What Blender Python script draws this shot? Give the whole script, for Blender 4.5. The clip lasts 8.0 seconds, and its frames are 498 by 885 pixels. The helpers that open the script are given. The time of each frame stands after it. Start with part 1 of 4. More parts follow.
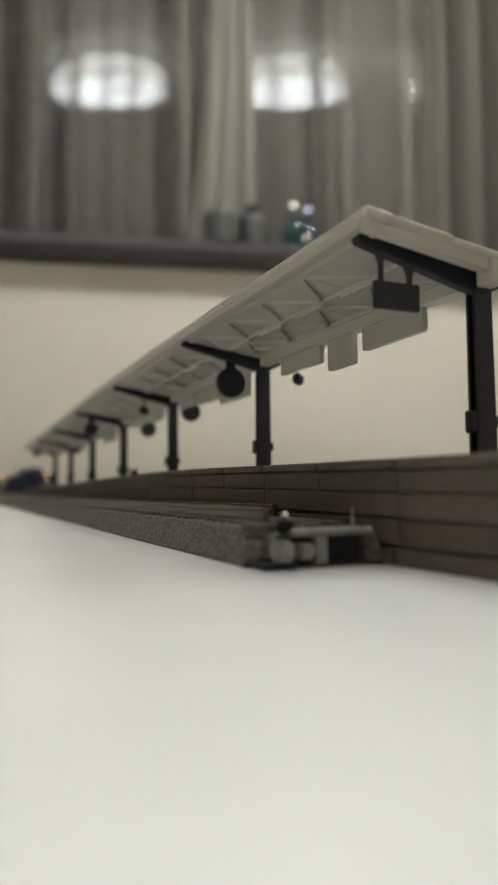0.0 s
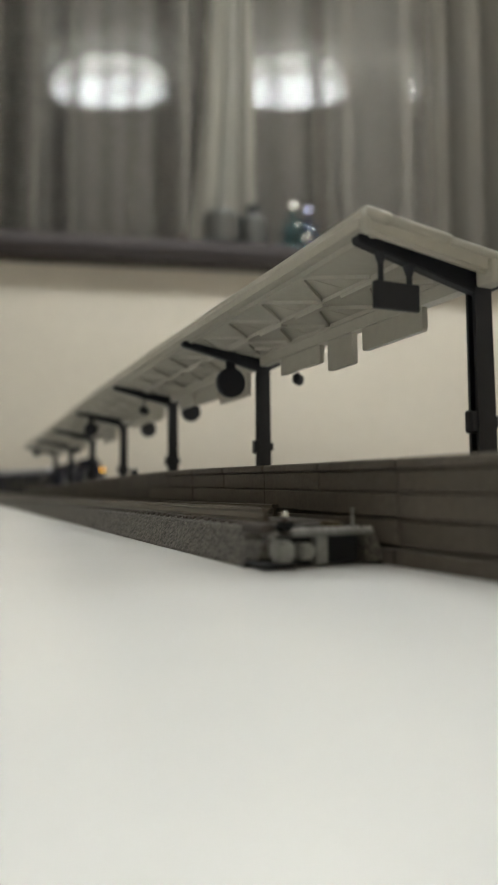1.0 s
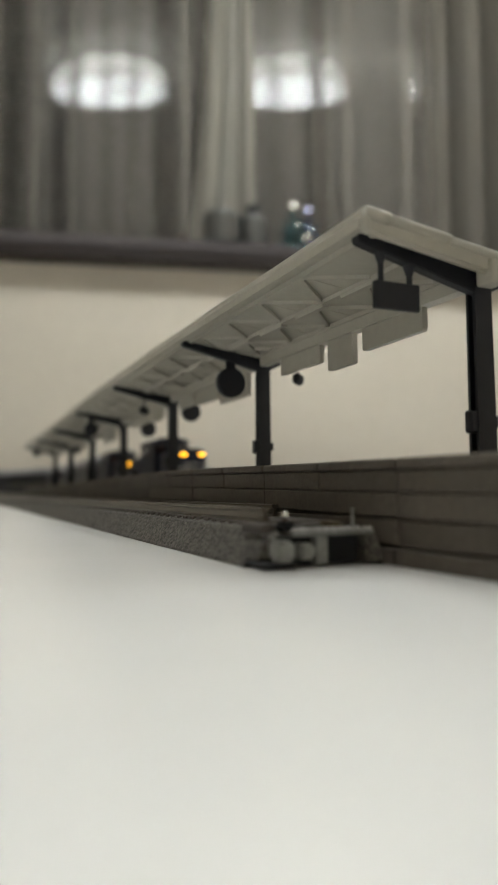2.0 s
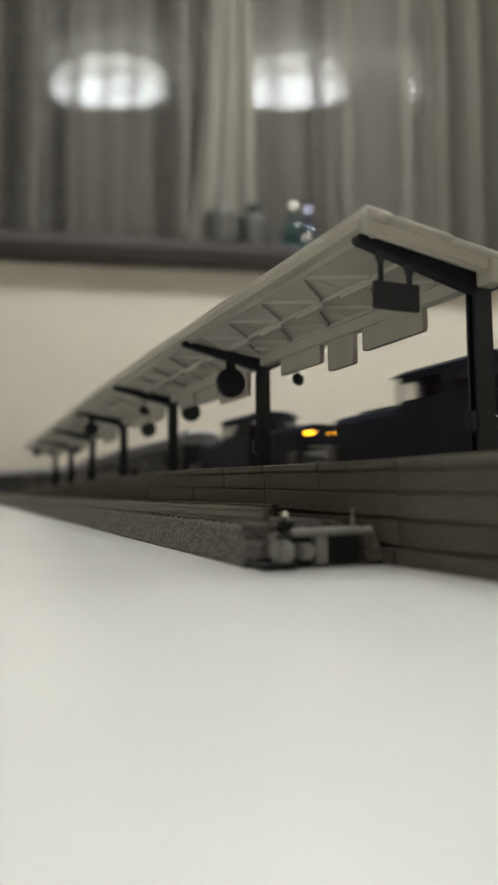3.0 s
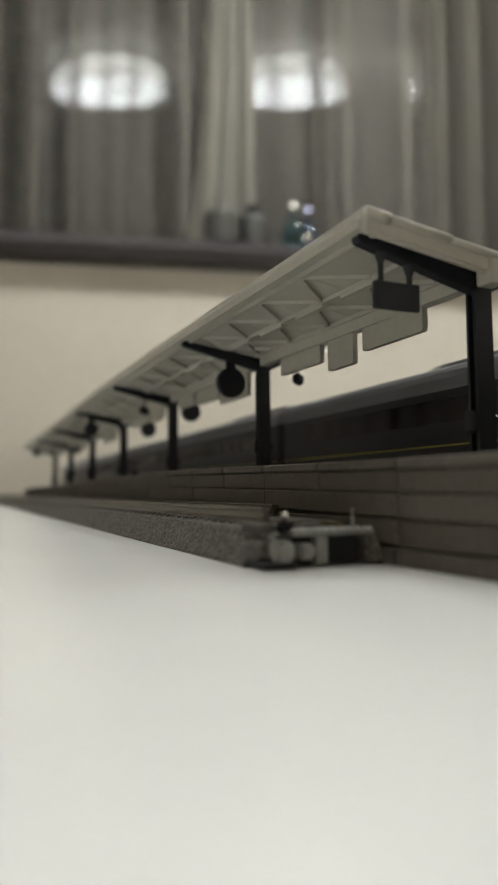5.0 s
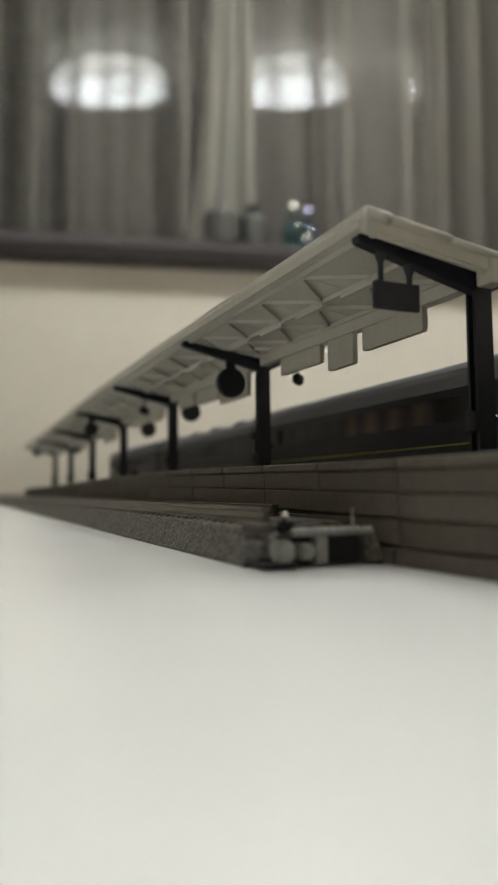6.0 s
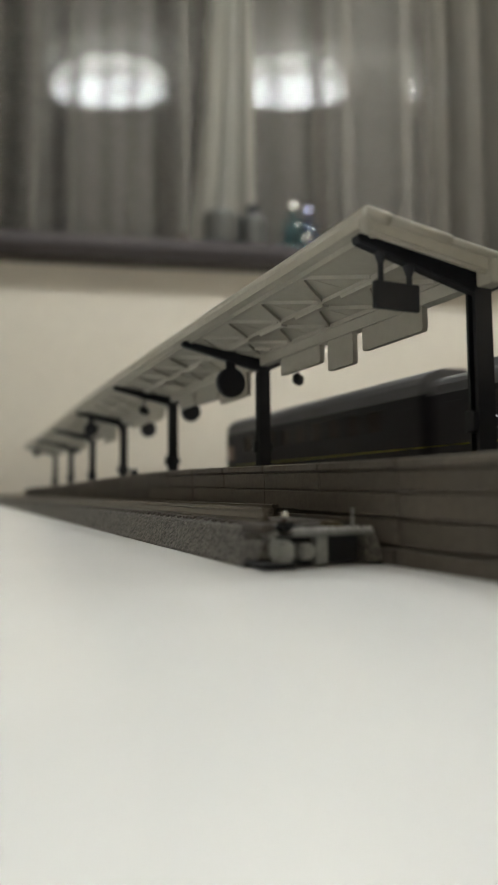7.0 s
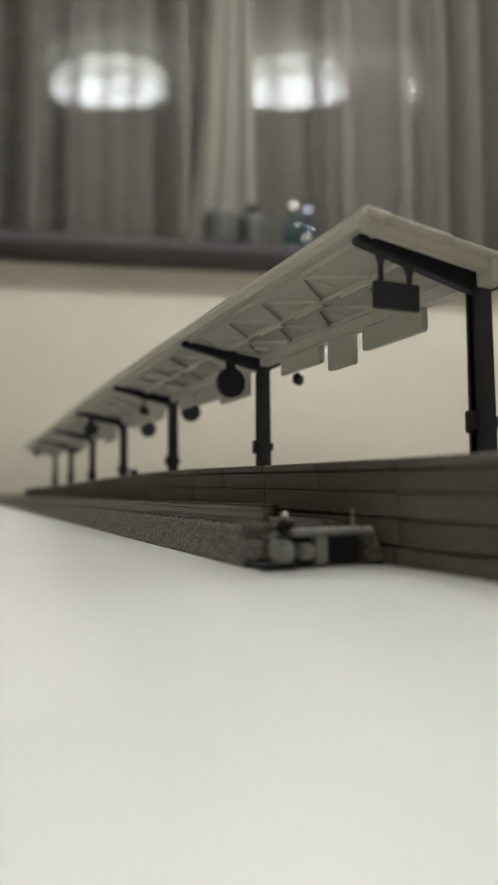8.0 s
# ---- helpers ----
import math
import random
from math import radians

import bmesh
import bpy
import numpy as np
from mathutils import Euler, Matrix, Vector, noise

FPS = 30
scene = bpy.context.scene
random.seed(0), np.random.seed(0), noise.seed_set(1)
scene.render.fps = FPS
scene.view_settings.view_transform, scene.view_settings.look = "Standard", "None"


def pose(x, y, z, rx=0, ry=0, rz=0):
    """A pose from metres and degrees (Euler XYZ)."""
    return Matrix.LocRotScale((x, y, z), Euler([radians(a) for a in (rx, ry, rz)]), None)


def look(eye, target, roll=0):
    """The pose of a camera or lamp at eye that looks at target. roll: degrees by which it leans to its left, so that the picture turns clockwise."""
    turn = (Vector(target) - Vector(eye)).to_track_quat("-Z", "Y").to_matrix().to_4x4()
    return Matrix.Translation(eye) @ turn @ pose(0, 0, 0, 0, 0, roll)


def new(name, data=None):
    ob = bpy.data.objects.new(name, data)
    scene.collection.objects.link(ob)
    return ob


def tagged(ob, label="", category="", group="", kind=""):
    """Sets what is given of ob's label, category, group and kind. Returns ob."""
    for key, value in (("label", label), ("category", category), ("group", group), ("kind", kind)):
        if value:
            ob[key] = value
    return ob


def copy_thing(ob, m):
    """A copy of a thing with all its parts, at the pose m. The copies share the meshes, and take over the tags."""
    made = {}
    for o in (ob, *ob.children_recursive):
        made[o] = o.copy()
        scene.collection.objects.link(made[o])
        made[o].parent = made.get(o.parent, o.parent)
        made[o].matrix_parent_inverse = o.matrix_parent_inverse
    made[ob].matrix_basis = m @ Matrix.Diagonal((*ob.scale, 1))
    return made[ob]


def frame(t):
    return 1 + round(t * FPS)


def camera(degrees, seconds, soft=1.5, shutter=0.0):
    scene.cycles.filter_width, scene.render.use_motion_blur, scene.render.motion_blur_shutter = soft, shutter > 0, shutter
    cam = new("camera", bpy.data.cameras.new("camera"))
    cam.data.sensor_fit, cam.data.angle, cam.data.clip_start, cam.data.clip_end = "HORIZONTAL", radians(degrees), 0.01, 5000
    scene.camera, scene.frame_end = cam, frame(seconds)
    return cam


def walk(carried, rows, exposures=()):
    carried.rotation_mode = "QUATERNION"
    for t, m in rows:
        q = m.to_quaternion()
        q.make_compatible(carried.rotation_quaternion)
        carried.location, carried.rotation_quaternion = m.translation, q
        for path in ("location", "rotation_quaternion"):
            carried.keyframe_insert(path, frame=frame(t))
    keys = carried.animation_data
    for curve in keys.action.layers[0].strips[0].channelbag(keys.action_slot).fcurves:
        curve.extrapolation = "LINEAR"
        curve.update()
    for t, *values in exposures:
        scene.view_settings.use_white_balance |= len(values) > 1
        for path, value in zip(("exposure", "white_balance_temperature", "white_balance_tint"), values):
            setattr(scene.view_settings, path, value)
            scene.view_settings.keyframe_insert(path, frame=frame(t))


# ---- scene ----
# A small-scale railway on a white table: a platform with a canopy, a track, and a train that passes behind.
# x runs across the tracks, y along them, z up from the table top.

# ---- camera ----
EYE = (0.0, 0.0, 0.0099)
AIM = (0.3969, 0.9151, 0.0809)
cam = camera(40.36, 8.0, soft=1.5, shutter=0.7)
cam.data.dof.use_dof = True
cam.data.dof.focus_distance = 0.128
cam.data.dof.aperture_fstop = 23.0
walk(cam, [(0.0, look(EYE, AIM, -0.5)), (8.0, look(EYE, AIM, -0.5))], exposures=[(0.0, 0.0), (8.0, 0.0)])

# ---- world and lamps: a room at night, lit by round ceiling lamps ----
LAMP_POWER = 36.3
world = bpy.data.worlds.new("night")
scene.world = world
world.use_nodes = True
world.node_tree.nodes["Background"].inputs["Color"].default_value = (0.02, 0.025, 0.04, 1)
world.node_tree.nodes["Background"].inputs["Strength"].default_value = 0.1


# ---- materials ----
def material(name, colour, rough=0.6, metal=0.0, vary=0.15, scale=200.0, bump=0.0, bump_scale=None, spec=0.5, glow=None, random_tone=0.0, broad_ratio=9.0, grains=0.0):
    m = bpy.data.materials.new(name)
    m.use_nodes = True
    nt = m.node_tree
    b = nt.nodes["Principled BSDF"]
    b.inputs["Roughness"].default_value = rough
    b.inputs["Metallic"].default_value = metal
    b.inputs["Specular IOR Level"].default_value = spec
    co = nt.nodes.new("ShaderNodeTexCoord")
    fine = nt.nodes.new("ShaderNodeTexNoise")
    fine.inputs["Scale"].default_value = scale
    fine.inputs["Detail"].default_value = 6
    broad = nt.nodes.new("ShaderNodeTexNoise")
    broad.inputs["Scale"].default_value = scale / broad_ratio
    broad.inputs["Detail"].default_value = 3
    nt.links.new(co.outputs["Object"], fine.inputs["Vector"])
    nt.links.new(co.outputs["Object"], broad.inputs["Vector"])
    add = nt.nodes.new("ShaderNodeMath")
    add.operation = "ADD"
    nt.links.new(fine.outputs["Fac"], add.inputs[0])
    nt.links.new(broad.outputs["Fac"], add.inputs[1])
    rng = nt.nodes.new("ShaderNodeMapRange")
    rng.inputs["From Min"].default_value, rng.inputs["From Max"].default_value = 0.6, 1.4
    rng.inputs["To Min"].default_value, rng.inputs["To Max"].default_value = 1 - vary, 1 + vary
    nt.links.new(add.outputs[0], rng.inputs["Value"])
    value = rng.outputs[0]
    if random_tone:
        info = nt.nodes.new("ShaderNodeObjectInfo")
        r2 = nt.nodes.new("ShaderNodeMapRange")
        r2.inputs["To Min"].default_value, r2.inputs["To Max"].default_value = 1 - random_tone, 1 + random_tone
        nt.links.new(info.outputs["Random"], r2.inputs["Value"])
        mul = nt.nodes.new("ShaderNodeMath")
        mul.operation = "MULTIPLY"
        nt.links.new(value, mul.inputs[0])
        nt.links.new(r2.outputs[0], mul.inputs[1])
        value = mul.outputs[0]
    if grains:
        # single stones, each with a tone of its own
        cell = nt.nodes.new("ShaderNodeTexVoronoi")
        cell.inputs["Scale"].default_value = grains
        nt.links.new(co.outputs["Object"], cell.inputs["Vector"])
        sep = nt.nodes.new("ShaderNodeSeparateColor")
        nt.links.new(cell.outputs["Color"], sep.inputs[0])
        r3 = nt.nodes.new("ShaderNodeMapRange")
        r3.inputs["To Min"].default_value, r3.inputs["To Max"].default_value = 0.40, 1.60
        nt.links.new(sep.outputs[0], r3.inputs["Value"])
        mul = nt.nodes.new("ShaderNodeMath")
        mul.operation = "MULTIPLY"
        nt.links.new(value, mul.inputs[0])
        nt.links.new(r3.outputs[0], mul.inputs[1])
        value = mul.outputs[0]
    mix = nt.nodes.new("ShaderNodeVectorMath")
    mix.operation = "SCALE"
    mix.inputs[0].default_value = colour
    nt.links.new(value, mix.inputs["Scale"])
    nt.links.new(mix.outputs[0], b.inputs["Base Color"])
    if bump:
        bn = nt.nodes.new("ShaderNodeTexNoise")
        bn.inputs["Scale"].default_value = bump_scale or scale
        bn.inputs["Detail"].default_value = 8
        nt.links.new(co.outputs["Object"], bn.inputs["Vector"])
        bp = nt.nodes.new("ShaderNodeBump")
        bp.inputs["Strength"].default_value = 0.6
        bp.inputs["Distance"].default_value = bump
        nt.links.new(bn.outputs["Fac"], bp.inputs["Height"])
        nt.links.new(bp.outputs["Normal"], b.inputs["Normal"])
    if glow:
        b.inputs["Emission Color"].default_value = (*glow[:3], 1)
        b.inputs["Emission Strength"].default_value = glow[3]
    return m


def sheer_cloth(name, colour, open_part):
    """A thin woven cloth: part of the light goes straight through the weave."""
    m = bpy.data.materials.new(name)
    m.use_nodes = True
    nt = m.node_tree
    nt.nodes.remove(nt.nodes["Principled BSDF"])
    out = nt.nodes["Material Output"]
    dif, tra, cle = (nt.nodes.new(k) for k in ("ShaderNodeBsdfDiffuse", "ShaderNodeBsdfTranslucent", "ShaderNodeBsdfTransparent"))
    co = nt.nodes.new("ShaderNodeTexCoord")
    mp = nt.nodes.new("ShaderNodeMapping")
    mp.inputs["Scale"].default_value = (90, 90, 2)
    nz = nt.nodes.new("ShaderNodeTexNoise")
    nz.inputs["Scale"].default_value = 1.0
    nz.inputs["Detail"].default_value = 4
    nt.links.new(co.outputs["Object"], mp.inputs["Vector"])
    nt.links.new(mp.outputs[0], nz.inputs["Vector"])
    rng = nt.nodes.new("ShaderNodeMapRange")
    rng.inputs["To Min"].default_value, rng.inputs["To Max"].default_value = 0.75, 1.25
    nt.links.new(nz.outputs["Fac"], rng.inputs["Value"])
    sc = nt.nodes.new("ShaderNodeVectorMath")
    sc.operation = "SCALE"
    sc.inputs[0].default_value = colour
    nt.links.new(rng.outputs[0], sc.inputs["Scale"])
    for n in (dif, tra):
        nt.links.new(sc.outputs[0], n.inputs["Color"])
    m1, m2 = nt.nodes.new("ShaderNodeMixShader"), nt.nodes.new("ShaderNodeMixShader")
    m1.inputs["Fac"].default_value = 0.35
    m2.inputs["Fac"].default_value = open_part
    nt.links.new(dif.outputs[0], m1.inputs[1])
    nt.links.new(tra.outputs[0], m1.inputs[2])
    nt.links.new(m1.outputs[0], m2.inputs[1])
    nt.links.new(cle.outputs[0], m2.inputs[2])
    nt.links.new(m2.outputs[0], out.inputs["Surface"])
    return m


def glass(name, colour=(1, 1, 1), rough=0.0, ior=1.5):
    m = bpy.data.materials.new(name)
    m.use_nodes = True
    b = m.node_tree.nodes["Principled BSDF"]
    b.inputs["Base Color"].default_value = (*colour, 1)
    b.inputs["Roughness"].default_value = rough
    b.inputs["Transmission Weight"].default_value = 1.0
    b.inputs["IOR"].default_value = ior
    return m


TABLE = material("white_laminate", (0.87, 0.85, 0.82), 0.22, spec=0.7, vary=0.03, scale=60, bump=0.00004, bump_scale=900)
WALL = material("beige_wallpaper", (0.585, 0.53, 0.447), 0.85, vary=0.05, scale=40, bump=0.0006, bump_scale=300)
# ceiling and unseen floor are paled to bounce more lamp light
CEILING = material("white_ceiling", (0.82, 0.81, 0.77), 0.9, vary=0.03, scale=20)
FLOOR = material("pale_wood_floor", (0.40, 0.28, 0.17), 0.5, vary=0.25, scale=20)
# lighter than the sill board: the gloss along its edge is put into the colour
SILL_EDGE = material("mauve_grey_sill_edge", (0.085, 0.075, 0.078), 0.25, vary=0.2, scale=30)
DARK_WOOD = material("dark_stained_wood", (0.022, 0.016, 0.015), 0.32, vary=0.3, scale=40)
ALUMINIUM = material("bronze_aluminium", (0.10, 0.085, 0.07), 0.4, metal=0.8, vary=0.1, scale=50)
SHEER = sheer_cloth("sheer_lace", (0.402, 0.369, 0.324), 0.62)
DENSE = sheer_cloth("dense_cream_cloth", (0.405, 0.38, 0.333), 0.30)
HEAVY = sheer_cloth("heavier_brown_cloth", (0.235, 0.214, 0.183), 0.28)
PANE = glass("window_glass")
LAMP_SHELL = material("lamp_white_plastic", (0.8, 0.8, 0.78), 0.4, vary=0.02, scale=30)
LAMP_SIDE = material("lit_side_band", (0.8, 0.8, 0.78), 0.5, vary=0.0, glow=(0.95, 0.98, 0.93, LAMP_POWER * 0.36))
LAMP_LIGHT = material("lit_diffuser", (0.8, 0.8, 0.8), 0.5, vary=0.0, glow=(0.94, 1.0, 1.01, LAMP_POWER))
STONE = material("grey_brown_platform_plastic", (0.114, 0.095, 0.076), 0.7, vary=0.25, scale=900, bump=0.00012, bump_scale=2500, random_tone=0.12)
PAVING = material("grey_platform_top", (0.20, 0.175, 0.14), 0.75, vary=0.15, scale=700, bump=0.0001, bump_scale=2500)
CANOPY = material("off_white_plastic", (0.475, 0.448, 0.382), 0.5, vary=0.07, scale=500, bump=0.00005, bump_scale=2000)
BLACK = material("black_plastic", (0.0115, 0.0128, 0.018), 0.45, vary=0.25, scale=600)
BALLAST = material("speckled_ballast_plastic", (0.112, 0.101, 0.086), 0.65, vary=0.5, scale=1900, bump=0.00025, bump_scale=2000, broad_ratio=0.5, grains=2400)
SLEEPER = material("dark_brown_plastic", (0.085, 0.07, 0.058), 0.7, vary=0.2, scale=900)
RAIL = material("nickel_rail", (0.17, 0.145, 0.115), 0.42, metal=0.9, vary=0.12, scale=600)
BRIGHT_METAL = material("bright_metal", (0.8, 0.78, 0.72), 0.15, metal=1.0, vary=0.05, scale=600)
PALE_PLASTIC = material("pale_grey_plastic", (0.29, 0.29, 0.265), 0.45, vary=0.45, scale=800)
DUSTY_BRASS = material("dusty_brass", (0.17, 0.135, 0.085), 0.5, metal=0.5, vary=0.4, scale=900)
LILAC_METAL = material("lilac_metal", (0.36, 0.37, 0.52), 0.2, metal=1.0, vary=0.05, scale=300)
BROWN_CLAY = material("dark_brown_clay", (0.045, 0.026, 0.018), 0.6, vary=0.3, scale=80)
NAVY = material("dark_navy_paint", (0.018, 0.021, 0.040), 0.42, vary=0.25, scale=200, spec=0.24)
COACH_PAINT = material("blackish_navy_coach_paint", (0.021, 0.019, 0.025), 0.40, vary=0.25, scale=200, spec=0.3)
ROOF_GREY = material("silver_grey_roof_paint", (0.20, 0.197, 0.21), 0.42, vary=0.15, scale=400)
# underframe black; it also colours in the shade at the track's open end
UNDER = material("matt_black_underframe", (0.017, 0.017, 0.018), 0.7, vary=0.2, scale=300)
GOLD = material("gold_stripe_paint", (0.38, 0.36, 0.04), 0.4, vary=0.1, scale=300)
CREAM = material("off_white_marking", (0.48, 0.47, 0.45), 0.5, vary=0.08, scale=300)
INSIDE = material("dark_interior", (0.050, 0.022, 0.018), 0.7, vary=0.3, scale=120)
PINKISH = material("faded_red_paint", (0.42, 0.27, 0.22), 0.5, vary=0.15, scale=400)
# white that paints in the lamps' highlight on the generator coach's roof
HIGHLIGHT_WHITE = material("glossy_white_paint", (0.80, 0.80, 0.80), 0.25, metal=0.0, vary=0.08, scale=300)
BROWN_INSIDE = material("reddish_brown_interior", (0.66, 0.42, 0.33), 0.7, vary=0.35, scale=300)
PALE_INSIDE = material("pale_interior", (0.17, 0.155, 0.15), 0.7, vary=0.3, scale=300)
TRAIN_GLASS = glass("tinted_train_glass", (0.55, 0.55, 0.58), 0.08, 1.28)
HEADLIGHT = material("lit_amber_lens", (0.9, 0.6, 0.2), 0.3, vary=0.0, glow=(1.0, 0.42, 0.010, 6.0))
STEEL_GREY = material("brushed_grey_metal", (0.17, 0.17, 0.165), 0.35, metal=0.7, vary=0.15, scale=60)
TEAL_GLASS = glass("teal_glass", (0.25, 0.55, 0.60), 0.05)
BLUE_GLASS = glass("blue_glass", (0.10, 0.20, 0.55), 0.05)


# ---- builders ----
def box(bm, x0, x1, y0, y1, z0, z1):
    vs = [bm.verts.new((x, y, z)) for x in (x0, x1) for y in (y0, y1) for z in (z0, z1)]
    fs = [bm.faces.new([vs[i] for i in q]) for q in ((0, 1, 3, 2), (4, 6, 7, 5), (0, 4, 5, 1), (2, 3, 7, 6), (0, 2, 6, 4), (1, 5, 7, 3))]
    return vs, fs


def soften(bm, w, seg=1):
    bmesh.ops.bevel(bm, geom=list(bm.edges), offset=w, segments=seg, affect="EDGES", clamp_overlap=True)
    return bm


def boxed(x0, x1, y0, y1, z0, z1, w=0.0, seg=1):
    bm = bmesh.new()
    box(bm, x0, x1, y0, y1, z0, z1)
    return soften(bm, w, seg) if w else bm


def prism(profile, y0, y1, cuts=1, close=True):
    """A closed outline of (x, z) drawn out along y."""
    bm = bmesh.new()
    rings = []
    for i in range(cuts + 1):
        y = y0 + (y1 - y0) * i / cuts
        rings.append([bm.verts.new((x, y, z)) for x, z in profile])
    n = len(profile)
    for a, b in zip(rings, rings[1:]):
        for i in range(n):
            bm.faces.new((a[i], a[(i + 1) % n], b[(i + 1) % n], b[i]))
    if close:
        bm.faces.new(rings[0][::-1])
        bm.faces.new(rings[-1])
    bmesh.ops.recalc_face_normals(bm, faces=bm.faces)
    return bm


def turned(profile, n=32):
    """A lathe form from (radius, z) pairs."""
    bm = bmesh.new()
    rings = []
    for r, z in profile:
        rings.append([bm.verts.new((r * math.cos(2 * math.pi * i / n), r * math.sin(2 * math.pi * i / n), z)) for i in range(n)])
    for a, b in zip(rings, rings[1:]):
        for i in range(n):
            bm.faces.new((a[i], a[(i + 1) % n], b[(i + 1) % n], b[i]))
    bm.faces.new(rings[0][::-1])
    bm.faces.new(rings[-1])
    bmesh.ops.recalc_face_normals(bm, faces=bm.faces)
    return bm


def rod(bm, a, b, r, n=10):
    a, b = Vector(a), Vector(b)
    d = b - a
    m = Matrix.Translation((a + b) / 2) @ d.to_track_quat("Z", "Y").to_matrix().to_4x4()
    bmesh.ops.create_cone(bm, cap_ends=True, segments=n, radius1=r, radius2=r, depth=d.length, matrix=m)
    return bm


def part(name, bm, mat, parent=None, label="", smooth=False, m=None):
    me = bpy.data.meshes.new(name)
    bm.to_mesh(me)
    bm.free()
    me.materials.append(mat)
    if smooth:
        for p in me.polygons:
            p.use_smooth = True
    ob = new(name, me)
    if parent is not None:
        ob.parent = parent
    if m is not None:
        ob.matrix_basis = m
    if label:
        tagged(ob, label)
    return ob


def again(ob, m, parent=None):
    """One more piece on the same mesh."""
    o = new(ob.name.split(".")[0], ob.data)
    o.parent = parent if parent is not None else ob.parent
    o.matrix_basis = m
    return o


def thing(name, label, category, group="", kind="", m=None):
    ob = new(name)
    ob.empty_display_size = 0.01
    if m is not None:
        ob.matrix_basis = m
    return tagged(ob, label, category, group, kind)


# ---- the room ----
ROOM = pose(0.6366, 1.4679, 0, 0, 0, -13.647)   # x along the window wall, y out of the room
FLOOR_Z, CEIL_Z = -0.50, 1.80


def setting(name, bm, mat, label):
    return tagged(part(name, bm, mat, m=ROOM), label, kind="structure")


def build_room():
    w, d = 2.4, 2.8
    zs, zt = 0.562, 1.56
    ul, ur = -1.75, 1.95
    bm = bmesh.new()
    box(bm, -w, w, 0, 0.14, FLOOR_Z, zs)
    box(bm, -w, ul, 0, 0.14, zs, CEIL_Z)
    box(bm, ur, w, 0, 0.14, zs, CEIL_Z)
    box(bm, ul, ur, 0, 0.14, zt, CEIL_Z)
    setting("wall_north", bm, WALL, "beige papered wall below a wide window")
    # unseen south wall set close, so that it returns light to the near faces
    setting("wall_south", boxed(-w, w, -d - 0.12, -d, FLOOR_Z, CEIL_Z), WALL, "unseen beige wall closing the room")
    setting("wall_east", boxed(w, w + 0.12, -d - 0.12, 0.14, FLOOR_Z, CEIL_Z), WALL, "unseen beige wall closing the room")
    setting("wall_west", boxed(-w - 0.12, -w, -d - 0.12, 0.14, FLOOR_Z, CEIL_Z), WALL, "unseen beige wall closing the room")
    setting("floor", boxed(-w, w, -d, 0, FLOOR_Z - 0.05, FLOOR_Z), FLOOR, "unseen floor of the room, made pale to bounce light")
    setting("ceiling", boxed(-w - 0.12, w + 0.12, -d - 0.12, 0.14, CEIL_Z, CEIL_Z + 0.08), CEILING, "white plaster ceiling")
    # sill and apron
    setting("window_sill", boxed(ul - 0.06, ur + 0.06, -0.055, 0.0, 0.532, 0.562, 0.005, 2), DARK_WOOD, "dark stained wooden window sill board")
    # upper strip of the sill, with its reflection painted as mauve grey
    setting("sill_edge", boxed(ul - 0.06, ur + 0.06, -0.053, 0.044, 0.562, 0.589, 0.004, 2), SILL_EDGE, "window sill nosing, coloured mauve grey for the sheen on it")
    # window with two sliding sashes
    win = tagged(new("window_1"), "wide dark window with sliding sashes behind curtains", kind="structure")
    win.matrix_basis = ROOM
    bm = bmesh.new()
    for a in ((ul, ur, 0.045, 0.10, zs, zs + 0.03), (ul, ur, 0.045, 0.10, zt - 0.03, zt), (ul, ul + 0.03, 0.045, 0.10, zs + 0.03, zt - 0.03), (ur - 0.03, ur, 0.045, 0.10, zs + 0.03, zt - 0.03)):
        box(bm, *a)
    part("window_frame", bm, ALUMINIUM, win)
    mid = 1.12
    for a, b in ((ul + 0.03, mid), (mid, ur - 0.03)):
        p = part("pane", boxed(a, b, 0.060, 0.064, zs + 0.03, zt - 0.03), PANE, win)
        p.visible_shadow = False
    part("sash", boxed(mid - 0.02, mid + 0.02, 0.052, 0.0595, zs + 0.03, zt - 0.03, 0.002), ALUMINIUM, win)


def pleats(plan):
    """The cloth's line in plan, (u, v), from stretches (kind, u0, u1): flat, a fold doubled on itself, or deep narrow pleats."""
    line = []
    for kind, a, b in plan:
        w = b - a
        if kind == "flat":
            n = max(2, int(w / 0.02))
            line += [(a + w * i / n, 0.006 * math.sin(40 * (a + w * i / n))) for i in range(n + 1)]
        elif kind == "fold":
            line += [(a, 0.004), (a + 0.5 * w, -0.022), (b - 0.002, -0.018), (b, -0.008), (b - 0.3 * w, -0.002), (a + 0.45 * w, 0.004), (a + 0.40 * w, 0.010), (a + 0.6 * w, 0.014), (b, 0.010)]
        else:
            n = max(2, int(w / 0.011))
            for i in range(n):
                line += [(a + w * (i + 0.1) / n, 0.020), (a + w * (i + 0.3) / n, 0.024), (a + w * (i + 1.35) / n, -0.030 + 0.008 * math.sin(i * 5.1 + a * 90)), (a + w * (i + 1.55) / n, -0.030 + 0.008 * math.sin(i * 3.7 + a * 70))]
    for _ in range(2):
        line = [line[0]] + [(p[0] * k + q[0] * (1 - k), p[1] * k + q[1] * (1 - k)) for p, q in zip(line, line[1:]) for k in (0.75, 0.25)] + [line[-1]]
    return line


